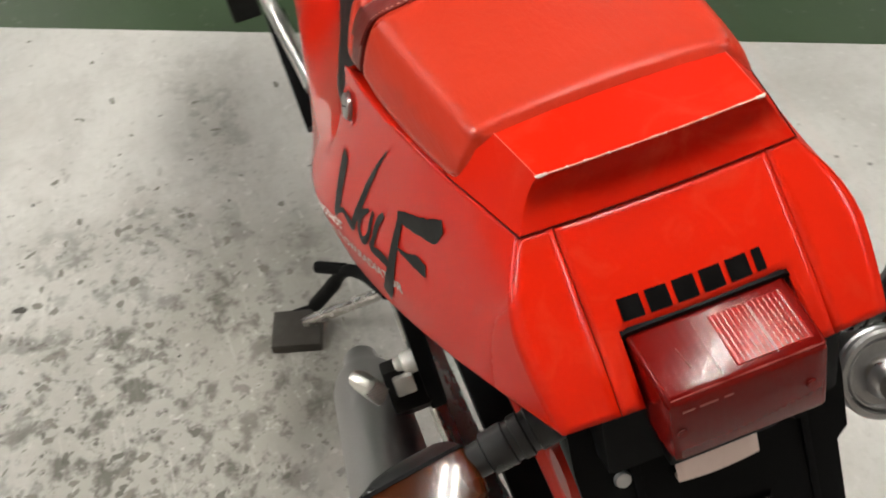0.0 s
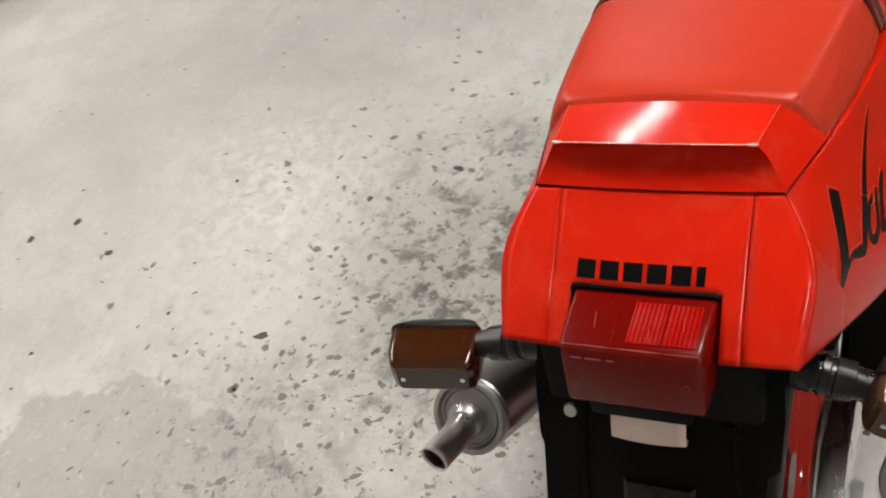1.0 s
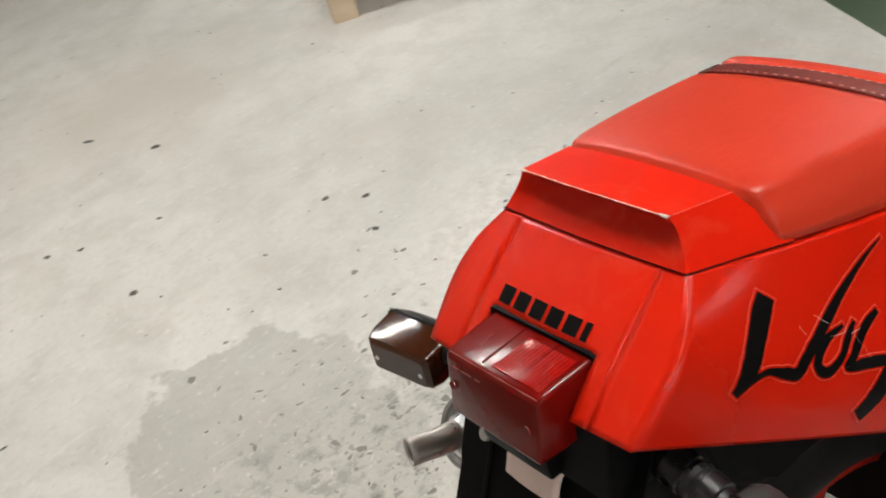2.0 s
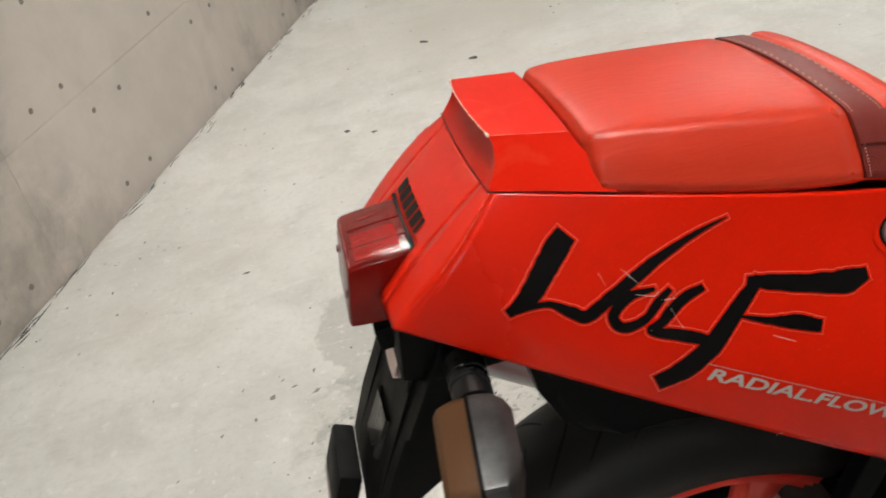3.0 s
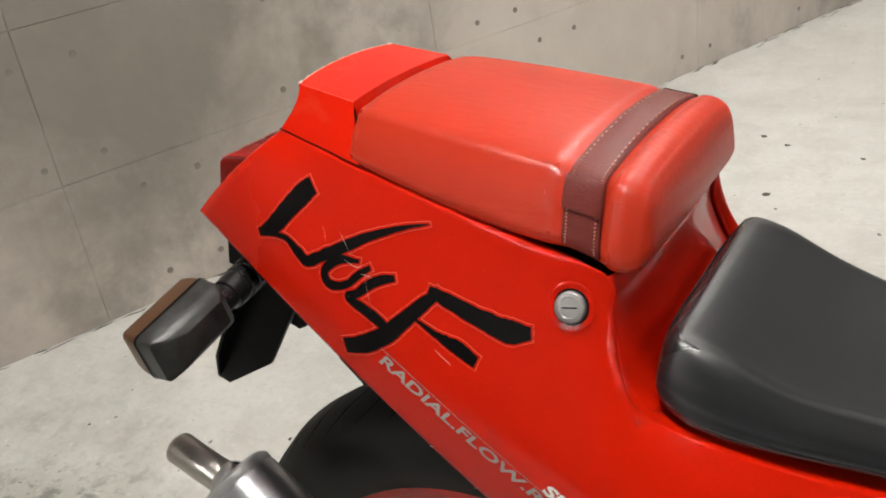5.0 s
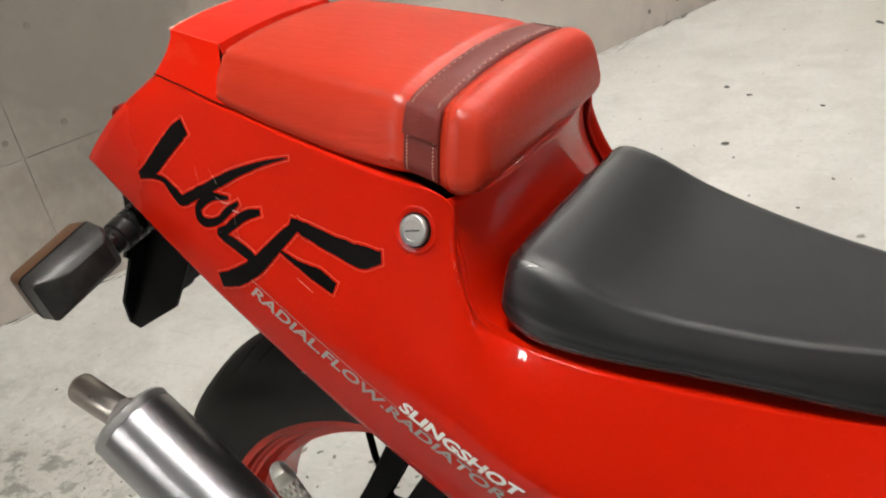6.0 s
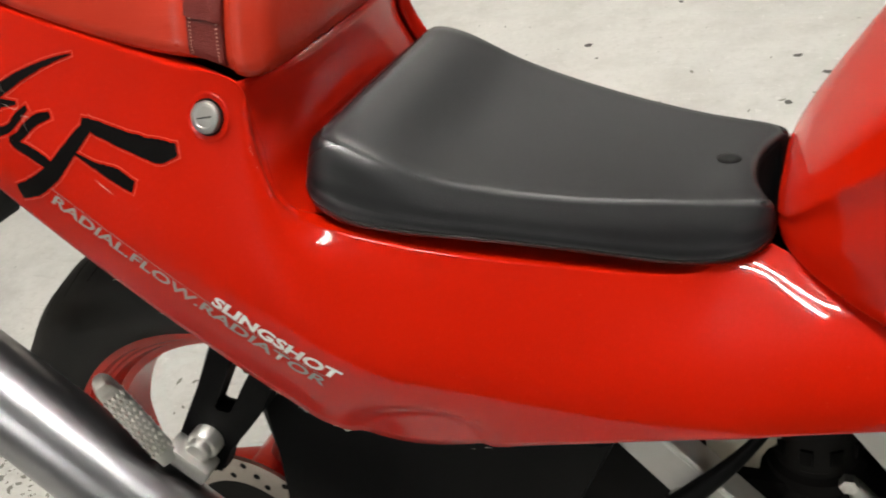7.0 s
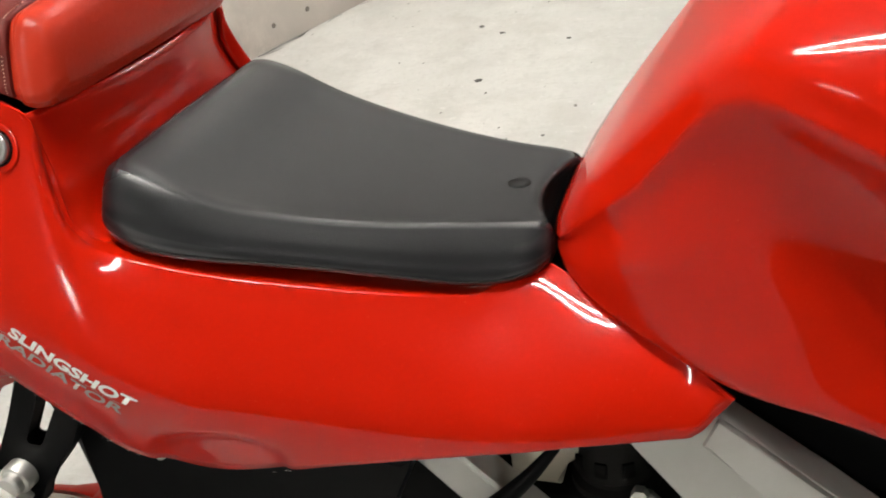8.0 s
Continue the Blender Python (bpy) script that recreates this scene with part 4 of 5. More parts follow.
# ---- number plate bracket under the tail ----
def rear_bracket():
    def on(y, z, out=0.0):
        return Vector((-0.092 - 0.57 * (0.777 - z) * 1.0 - out, y, z))
    outline = [(-0.096, 0.835), (0.100, 0.835), (0.104, 0.790), (0.102, 0.752), (0.099, 0.745), (0.099, 0.690), (0.082, 0.653), (-0.066, 0.653), (-0.084, 0.690), (-0.086, 0.745), (-0.095, 0.752), (-0.098, 0.790)]
    bm = bmesh.new()
    a = [bm.verts.new(on(y, z)) for y, z in outline]
    b = [bm.verts.new(on(y, z, -0.004)) for y, z in outline]
    bm.faces.new(a), bm.faces.new(b[::-1])
    for i in range(len(a)):
        bm.faces.new((a[i], a[(i + 1) % 12], b[(i + 1) % 12], b[i]))
    plate = part("plate_bracket", bm, PLASTIC, bike, "black plastic number plate bracket with no plate", 30)
    for s in (RIGHT, LEFT):
        part("gusset", plate_bm([(-0.075, 0.815), (-0.163, 0.652), (-0.148, 0.646), (-0.086, 0.680), (-0.034, 0.762), (-0.02, 0.815)], s * 0.060, s * 0.066, 0.001), PLASTIC, plate)
        bolt = lathe_bm([(0.0, -0.004), (0.0055, -0.003), (0.0065, 0.0), (0.0, 0.001)], (0, 0, 0), 18, False)
        bmesh.ops.transform(bolt, matrix=Matrix.Translation(on(s * 0.073 if s > 0 else -0.060, 0.777, 0.001)) @ pose(0, 0, 0, 0, 0, -90) @ pose(0, 0, 0, -30), verts=bolt.verts[:])
        part("bolt", bolt, STEEL if s > 0 else PLASTIC, plate, "pale bolt head" if s > 0 else "", 40)
    # raised pad in the middle
    rows = [[on(y, z, o) for y, o in ((-0.03, 0), (-0.026, 0.004), (0.026, 0.004), (0.03, 0))] for z in (0.728, 0.725, 0.695, 0.692)]
    part("plate_pad", grid_bm(rows), GREY_PLASTIC, plate, "", 30)
    # the plate lamp hangs under the tail lamp
    rows = []
    for k in range(9):
        u = k / 4 - 1
        w = 0.0305 * u
        drop = 0.002 * (1 - u * u)
        rows.append([on(w + 0.006, 0.790, 0.006), on(w + 0.006, 0.788, 0.009), on(w + 0.006, 0.782, 0.010), on(w + 0.006, 0.7665 - drop, 0.008), on(w + 0.006, 0.7645 - drop, 0.0)])
    part("plate_lamp", grid_bm(rows), PALE_LENS, plate, "pale pinkish plate lamp lens", 50, 0.002)
    part("lamp_cap", box_bm(-0.094, 0.006, 0.812, 0.03, 0.08, 0.022, 0.004), PLASTIC, plate)
    refl = part("rear_reflector", box_bm(-0.178, 0.012, 0.662, 0.022, 0.085, 0.044, 0.004, m=pose(0, 0, 0, 0, 25)), PLASTIC, bike, "black holder of the red rear reflector", 30)
    part("reflector_face", box_bm(-0.1895, 0.012, 0.657, 0.005, 0.078, 0.038, 0.002, m=pose(0, 0, 0, 0, 25)), RED_LENS, refl, "red reflector face", 30)
    # mudguard box above the plate bracket
    part("tail_box", plate_bm([(-0.088, 0.858), (-0.098, 0.80), (-0.07, 0.79), (0.0, 0.79), (0.06, 0.785), (0.11, 0.755), (0.11, 0.80), (0.0, 0.85)], -0.085, 0.085, 0.006), PLASTIC, bike, "black plastic under the tail")


rear_bracket()


# ---- turn signals ----
def turn_signal(s):
    sig = part("turn_signal", tube_bm([(-0.045, s * 0.075, 0.812), (-0.047, s * 0.100, 0.810)], [0.017, 0.017], 16), PLASTIC, bike, "dark plastic turn signal with brown amber lens on a rubber stalk", 40)
    rows = []
    reach = 0.160 if s == RIGHT else 0.176
    k = (reach - 0.098) / 0.062
    ys = [0.098 + k * d for d in (0, 0.016, 0.017, 0.020, 0.021, 0.026, 0.027, 0.030, 0.031, 0.044, 0.045, 0.062)]
    rr = [0.0165, 0.0165, 0.0150, 0.0150, 0.0165, 0.0165, 0.0150, 0.0150, 0.0162, 0.0155, 0.0128, 0.0122]
    part("stalk", tube_bm([(-0.047 - 0.05 * (y - 0.098), s * y, 0.810 - 0.22 * (y - 0.098)) for y in ys], rr, 20), GREY_PLASTIC, sig, "ribbed rubber stalk", 40)
    wide, tall, back, ahead = (0.0410, 0.0225, -0.0353, 0.0217) if s == LEFT else (0.0430, 0.0236, -0.0353, 0.0217)
    place = (-0.0564, 0.2077, 0.7916) if s == LEFT else (-0.0514, -0.1959, 0.7921)
    split = 0.006 if s == LEFT else -0.009   # where the lens meets the housing
    turn = Matrix.Translation(place) @ pose(0, 0, 0, 6.95, -0.6, 12.44) if s == LEFT else Matrix.Translation(place) @ pose(0, 0, 0, 16.1) @ pose(0, 0, 0, 0, 0, -6.5)

    def ring(x, wy, wz, oz=0.0, oy=0.0):
        r = min(wy, wz) * 0.26
        pts = []
        for cy, cz, a0 in ((wy - r, wz - r, 0), (-(wy - r), wz - r, 90), (-(wy - r), -(wz - r), 180), (wy - r, -(wz - r), 270)):
            pts += [(x, s * (cy + oy + r * math.cos(radians(a0 + 30 * k))), cz + oz + r * math.sin(radians(a0 + 30 * k))) for k in range(4)]
        return [turn @ Vector(p) for p in pts]

    part("housing", grid_bm([ring(split, wide, tall), ring(max(split + 0.004, ahead * 0.38), wide - 0.001, tall - 0.001), ring(ahead * 0.80, wide * 0.76, tall * 0.74, 0.001, -0.004), ring(ahead, wide * 0.50, tall * 0.52, 0.002, -0.008)], wrap=True, caps=True), HOUSING if s == RIGHT else GREY_PLASTIC, sig, "scuffed charcoal housing", 24)
    part("lens", grid_bm([ring(split - 0.0002, wide - 0.0005, tall - 0.0005), ring(back * 0.57, wide - 0.001, tall - 0.001), ring(back * 0.88, wide - 0.004, tall - 0.003), ring(back, wide - 0.009, tall - 0.007)], wrap=True, caps=True), DUSTY_LENS if s == RIGHT else AMBER_LENS, sig, "dusty brown amber lens" if s == RIGHT else "dark amber lens", 30)
    part("seam", grid_bm([ring(split + 0.0015, wide + 0.0004, tall + 0.0004), ring(split - 0.0015, wide + 0.0004, tall + 0.0004)], wrap=True), PLASTIC, sig, "", 40)
    for y in (-0.027, 0.027):
        b = lathe_bm([(0.0, -0.0008), (0.0022, -0.0006), (0.0026, 0.001), (0, 0.001)], (0, 0, 0), 12, False)
        bmesh.ops.transform(b, matrix=turn @ Matrix.Translation((back - 0.0002, s * y, -0.002)) @ pose(0, 0, 0, 0, 0, -90), verts=b.verts[:])
        part("lens_screw", b, STEEL, sig, "", 40)


turn_signal(RIGHT)
turn_signal(LEFT)


# ---- rear wheel ----
AXLE = (0.13, 0.0, 0.333)


def rear_wheel():
    prof = [(0.232, -0.055), (0.250, -0.068), (0.272, -0.0735), (0.295, -0.070), (0.314, -0.055), (0.327, -0.030), (0.333, 0.0), (0.327, 0.030), (0.314, 0.055), (0.295, 0.070), (0.272, 0.0735), (0.250, 0.068), (0.232, 0.055), (0.240, 0.0)]
    wheel = part("rear_wheel", lathe_bm([(0.0, -0.05), (0.034, -0.05), (0.045, -0.03), (0.045, 0.03), (0.034, 0.05), (0.0, 0.05)], AXLE, 32, False), RIM_RED, bike, "red cast three-spoke rear wheel with a wide black tyre", 30)
    tyre = part("tyre", lathe_bm(prof, AXLE, 96), RUBBER, wheel, "black rubber tyre with angled grooves", 40)
    # tread grooves as near-black strips, the grooves' shade put into their colour
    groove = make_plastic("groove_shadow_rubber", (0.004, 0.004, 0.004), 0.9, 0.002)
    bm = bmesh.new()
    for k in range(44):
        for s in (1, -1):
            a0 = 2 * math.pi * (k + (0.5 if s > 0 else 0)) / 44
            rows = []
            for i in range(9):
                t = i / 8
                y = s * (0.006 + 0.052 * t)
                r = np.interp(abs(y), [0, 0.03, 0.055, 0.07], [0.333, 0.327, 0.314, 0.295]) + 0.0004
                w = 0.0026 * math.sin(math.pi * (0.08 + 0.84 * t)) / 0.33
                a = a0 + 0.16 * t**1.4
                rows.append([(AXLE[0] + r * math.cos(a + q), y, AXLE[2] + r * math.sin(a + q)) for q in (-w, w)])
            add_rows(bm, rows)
    part("groove_shade_strip", bm, groove, tyre, "", 0)
    rim = [(0.238, -0.060), (0.244, -0.058), (0.240, -0.052), (0.225, -0.050), (0.214, -0.036), (0.207, -0.012), (0.207, 0.012), (0.214, 0.036), (0.225, 0.050), (0.240, 0.052), (0.244, 0.058), (0.238, 0.060), (0.231, 0.059), (0.227, 0.048), (0.219, 0.046), (0.213, 0.031), (0.204, 0.028), (0.199, 0.0), (0.204, -0.028), (0.213, -0.031), (0.219, -0.046), (0.227, -0.048), (0.231, -0.059)]
    part("rim", lathe_bm(rim, AXLE, 96), RIM_RED, wheel, "red painted rim", 28)
    for k in range(3):
        rows = []
        for r, w, h in ((0.030, 0.030, 0.030), (0.08, 0.022, 0.022), (0.15, 0.020, 0.018), (0.185, 0.026, 0.020), (0.205, 0.040, 0.022)):
            ring = []
            for q in range(12):
                a = 2 * math.pi * q / 12
                ring.append((r, h * math.sin(a), w * math.cos(a)))
            rows.append([pose(*AXLE) @ pose(0, 0, 0, 0, SPOKE_TURN + 120 * k) @ Vector(p) for p in ring])
        part("spoke", grid_bm(rows, wrap=True, caps=True), RIM_RED, wheel, "", 40)
    # drilled brake disc on the right side
    cx, cy, cz = AXLE
    bm = lathe_bm([(0.068, -0.0845), (0.101, -0.0845), (0.101, -0.0800), (0.068, -0.0800)], AXLE, 72)
    disc = part("brake_disc", bm, DISC_STEEL, wheel, "drilled steel brake disc", 30)
    bm = bmesh.new()
    for k in range(36):
        a = 2 * math.pi * k / 36
        r = (0.077, 0.085, 0.094)[k % 3]
        bmesh.ops.create_circle(bm, cap_ends=True, segments=10, radius=0.0038, matrix=Matrix.Translation((cx + r * math.cos(a), -0.0849, cz + r * math.sin(a))) @ pose(0, 0, 0, 90))
    part("disc_hole", bm, PLASTIC, disc, "", 0)
    part("disc_carrier", lathe_bm([(0.0, -0.078), (0.078, -0.078), (0.078, -0.083), (0.0, -0.083)], AXLE, 40, False), ENGINE, wheel, "", 30)
    part("valve_stem", tube_bm([(cx - 0.03, -0.02, cz + 0.198), (cx - 0.02, -0.03, cz + 0.175), (cx - 0.012, -0.036, cz + 0.165)], [0.004, 0.004, 0.003], 10), PLASTIC, wheel, "black rubber valve", 40)


SPOKE_TURN = -62
rear_wheel()


# ---- swingarm, inner mudguard, subframe ----
for s in (RIGHT, LEFT):
    rows = []
    for x, y, z, h in ((0.07, 0.100, 0.335, 0.030), (0.16, 0.100, 0.336, 0.034), (0.30, 0.105, 0.350, 0.036), (0.50, 0.100, 0.375, 0.034), (0.60, 0.085, 0.385, 0.030)):
        rows.append([(x, s * (y + a + (0.045 if s == LEFT else 0)), z + b) for a, b in ((-0.016 if s == RIGHT else -0.026, -h), (0.012, -h), (0.017, -h * 0.7), (0.017, h * 0.7), (0.012, h), (-0.016 if s == RIGHT else -0.026, h))])
    arm = part("swingarm", grid_bm(rows, wrap=True, caps=True), POLISHED, bike, "polished aluminium swingarm", 30)
    part("axle_nut", lathe_bm([(0.0, s * 0.130), (0.012, s * 0.130), (0.014, s * 0.120), (0.014, s * 0.115), (0.0, s * 0.115)], AXLE, 6, False), STEEL, arm, "", 20)

part("chain_guard", box_bm(0.26, 0.098, 0.415, 0.44, 0.040, 0.020, 0.005), PLASTIC, bike, "black chain guard", 30)
part("inner_mudguard", plate_bm([(0.022, 0.800), (0.018, 0.765), (0.017, 0.741), (0.024, 0.718), (0.038, 0.699), (0.069, 0.686), (0.113, 0.674), (0.20, 0.672), (0.250, 0.655), (0.30, 0.60), (0.30, 0.56), (0.255, 0.53), (0.250, 0.44), (0.30, 0.40), (0.58, 0.40), (0.60, 0.50), (0.60, 0.58), (0.60, 0.66), (0.36, 0.70), (0.20, 0.80), (0.10, 0.82)], -0.090, 0.090, 0.010), PLASTIC, bike, "black plastic inner mudguard and battery box", 30)
part("undertray", plate_bm([(0.000, 0.800), (0.006, 0.752), (0.020, 0.716), (0.045, 0.690), (0.060, 0.700), (0.060, 0.800)], -0.088, 0.088, 0.006), PLASTIC, bike, "black plastic undertray below the tail", 30)
for s in (RIGHT,):
    part("panel_lining", plate_bm([(0.245, 0.585), (0.262, 0.520), (0.235, 0.420), (0.33, 0.40), (0.48, 0.42), (0.56, 0.58), (0.42, 0.600), (0.35, 0.618)], s * 0.105, s * 0.150, 0.008), PLASTIC, bike, "black plastic below the side panel", 30)

# ---- exhausts ----
def muffler(s):
    cap = Vector((-0.035, s * 0.200 if s == RIGHT else 0.232, 0.640))
    ahead = Vector((0.135, -0.012 if s == RIGHT else -0.002, -0.100)).normalized()
    m = frame_pose(cap, ahead)

    def turned(prof, sides=48):
        rows = [[m @ Vector((x, r * math.cos(2 * math.pi * k / sides), r * math.sin(2 * math.pi * k / sides))) for k in range(sides)] for x, r in prof]
        return grid_bm(rows, wrap=True)

    body = part("muffler", turned([(0.010, 0.0395), (0.012, 0.0418), (0.40, 0.0430), (0.425, 0.040), (0.46, 0.028), (0.50, 0.024), (0.52, 0.024)]), MUFFLER_STEEL, bike, "brushed steel muffler with a short curved tail pipe", 28)
    part("end_cap", turned([(0.006, 0.0), (0.006, 0.0285), (0.003, 0.0305), (0.003, 0.0320), (0.0055, 0.0335), (0.0, 0.0355), (0.0, 0.0400), (0.003, 0.0418), (0.008, 0.0412), (0.012, 0.0390)]), CAP_GREY, body, "matte grey end cap with a double raised rim", 24)
    tip = [cap + Vector((x, s * y, z)) for x, y, z in ((0.008, 0.0, -0.004), (-0.012, 0.0, 0.005), (-0.030, -0.001, 0.011), (-0.048, -0.004 if s == RIGHT else 0.004, 0.015), (-0.064, -0.007 if s == RIGHT else 0.008, 0.018))]
    pipe = part("tail_pipe", tube_bm(catmull(tip, 21), 0.0155, 28, caps=False), PIPE_STEEL, body, "discoloured steel tail pipe", 40, 0.0018)
    collar = [tip[0].lerp(tip[1], t) for t in (0.45, 0.75, 0.95)]
    part("weld_collar", tube_bm(collar, [0.0205, 0.0195, 0.0157], 24), STEEL, body, "", 40)
    part("pipe_bore", tube_bm(catmull(tip, 11)[:10], 0.0134, 20), PLASTIC, body, "black bore", 40)
    return body


muffler(RIGHT)
muffler(LEFT)


# ---- pillion foot rests and their hangers ----
WIDE = {RIGHT: 0.0, LEFT: -0.008}   # how far further out the hanger stands


def foot_rest(s):
    y0, y1 = (s * (0.158 + WIDE[s]), s * (0.176 + WIDE[s]))
    arm = [(0.247, 0.668), (0.266, 0.658), (0.252, 0.632), (0.221, 0.589), (0.224, 0.583), (0.236, 0.581), (0.242, 0.584), (0.265, 0.622), (0.283, 0.648), (0.308, 0.640), (0.286, 0.612), (0.272, 0.590), (0.251, 0.567), (0.224, 0.544), (0.211, 0.516), (0.190, 0.508), (0.165, 0.520), (0.168, 0.540), (0.178, 0.556), (0.210, 0.604)]
    hanger = part("foot_rest_hanger", plate_bm(arm, min(y0, y1), max(y0, y1), 0.003), PLASTIC, bike, "black forked hanger of the pillion foot rest", 30)
    boss = lathe_bm([(0.0, s * 0.198), (0.009, s * 0.198), (0.0105, s * 0.196), (0.011, s * 0.190), (0.0135, s * 0.189), (0.0145, s * 0.187), (0.0145, s * 0.17), (0.0, s * 0.17)], (0.207, s * WIDE[s], 0.553), 26, False)
    part("pivot_bolt", boss, ALLOY, hanger, "dull alloy pivot bolt", 30)
    part("bracket_clamp", box_bm(0.196, s * (0.194 + WIDE[s]), 0.543, 0.044, 0.022, 0.020, 0.004, m=pose(0, 0, 0, 0, 40)), ALLOY, hanger, "", 30)
    if s == LEFT:
        part("hanger_plate", plate_bm([(0.172, 0.515), (0.165, 0.535), (0.20, 0.560), (0.225, 0.545), (0.215, 0.515)], 0.165, 0.205, 0.003), ENGINE, hanger, "", 30)
    out = 0.0 if s == RIGHT else 0.010
    a, b = Vector((0.184, s * (0.204 + out), 0.550)), Vector((0.154, s * (0.213 + out), 0.629))
    d = (b - a).normalized()
    m = frame_pose(a, d, (0.8, s * 0.7, 0.2))
    n = 7
    rows = []
    for x, w, h in ((0.0, 0.009, 0.007), (0.012, 0.0100, 0.0074), (0.080, 0.0100, 0.0074), (0.083, 0.0095, 0.0095), (0.088, 0.0088, 0.0126), (0.093, 0.0070, 0.0126), (0.096, 0.004, 0.009)):
        ring = [(math.cos(radians(q)), math.sin(radians(q))) for q in range(0, 360, 15)]
        rows.append([m @ Vector((x, w * math.copysign(abs(ca) ** 0.55, ca), h * math.copysign(abs(sa) ** 0.55, sa))) for ca, sa in ring])
    peg = part("foot_peg", grid_bm(rows, wrap=True, caps=True), ALLOY, hanger, "folded-up alloy foot peg with a knurled face", 40)
    bm = bmesh.new()
    for i in range(11):
        for j in range(-2, 2 if i % 2 else 3):
            for f in (1, -1):
                c = Vector((0.014 + i * 0.0062, j * 0.0042 + (0.0021 if i % 2 else 0), f * (0.0073 if abs(j) < 2 else 0.0066)))
                base = [bm.verts.new(m @ (c + Vector((0.0033 * ca, 0.0021 * sa, 0)))) for ca, sa in ((1, 0), (0, 1), (-1, 0), (0, -1))]
                tip = bm.verts.new(m @ (c + Vector((0, 0, f * 0.0019))))
                for k in range(4):
                    bm.faces.new((base[k], base[(k + 1) % 4], tip))
    part("knurling", bm, KNURL, peg, "bright pyramid knurls", 0)


foot_rest(RIGHT)
foot_rest(LEFT)


# ---- seat lock and its left-hand twin ----
def lock_plug(s):
    hit = skins[s].ray_cast(Vector((0.286, s * 0.4, 0.842)), Vector((0, -s, 0)))
    p, nrm = hit[0], hit[1]
    if nrm.y * s < 0:
        nrm = -nrm
    up = Vector((0.25, 0, 1))
    m = frame_pose(p, nrm, up)

    def turned(prof, sides=36):
        return grid_bm([[m @ Vector((x, r * math.cos(2 * math.pi * k / sides), r * math.sin(2 * math.pi * k / sides))) for k in range(sides)] for x, r in prof], wrap=True)

    part("lock_recess", turned([(0.0012, 0.0185), (0.0016, 0.0170), (0.0008, 0.0150), (0.0006, 0.0135)]), RED, panels[s], "dished red ring round the lock", 50)
    part("lock_shadow_ring", turned([(0.0007, 0.0136), (0.0009, 0.0)]), PLASTIC, panels[s], "", 0)
    part("seat_lock", turned([(0.001, 0.0118), (0.0042, 0.0117), (0.0052, 0.0105), (0.0054, 0.0080), (0.0050, 0.0075), (0.0050, 0.0)]), LOCK_STEEL, panels[s], "round metal seat lock", 30)
    part("key_slot", box_bm(0.0054, 0, 0, 0.0006, 0.012, 0.0011, m=Matrix()), PLASTIC, panels[s], "", 0).data.transform(m @ pose(0, 0, 0, 20))


lock_plug(RIGHT)
lock_plug(LEFT)


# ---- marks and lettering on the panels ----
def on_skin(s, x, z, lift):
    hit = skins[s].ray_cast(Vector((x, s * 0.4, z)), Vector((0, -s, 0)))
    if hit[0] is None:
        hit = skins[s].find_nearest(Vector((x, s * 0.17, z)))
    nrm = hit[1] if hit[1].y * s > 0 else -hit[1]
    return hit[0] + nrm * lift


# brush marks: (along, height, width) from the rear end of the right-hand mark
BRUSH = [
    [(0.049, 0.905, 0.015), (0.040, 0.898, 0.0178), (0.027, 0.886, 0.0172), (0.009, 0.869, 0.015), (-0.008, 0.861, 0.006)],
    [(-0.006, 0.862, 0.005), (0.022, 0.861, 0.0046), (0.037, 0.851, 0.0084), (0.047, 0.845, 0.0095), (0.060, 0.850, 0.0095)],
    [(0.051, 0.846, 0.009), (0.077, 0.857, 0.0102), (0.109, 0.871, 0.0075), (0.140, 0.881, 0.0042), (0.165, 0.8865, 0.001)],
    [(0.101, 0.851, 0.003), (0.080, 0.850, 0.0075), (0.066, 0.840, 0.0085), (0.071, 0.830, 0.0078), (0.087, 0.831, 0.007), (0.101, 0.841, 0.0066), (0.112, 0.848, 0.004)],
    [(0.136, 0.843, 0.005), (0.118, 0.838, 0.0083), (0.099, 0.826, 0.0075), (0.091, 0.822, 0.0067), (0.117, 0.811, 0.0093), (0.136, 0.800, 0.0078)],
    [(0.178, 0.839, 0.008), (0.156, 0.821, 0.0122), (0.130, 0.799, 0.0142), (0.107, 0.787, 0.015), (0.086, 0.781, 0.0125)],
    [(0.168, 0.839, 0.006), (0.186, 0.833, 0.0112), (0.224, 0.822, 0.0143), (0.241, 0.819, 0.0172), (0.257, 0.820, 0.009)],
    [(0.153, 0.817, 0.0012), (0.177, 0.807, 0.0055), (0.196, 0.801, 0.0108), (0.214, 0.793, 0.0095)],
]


STEPS = 48


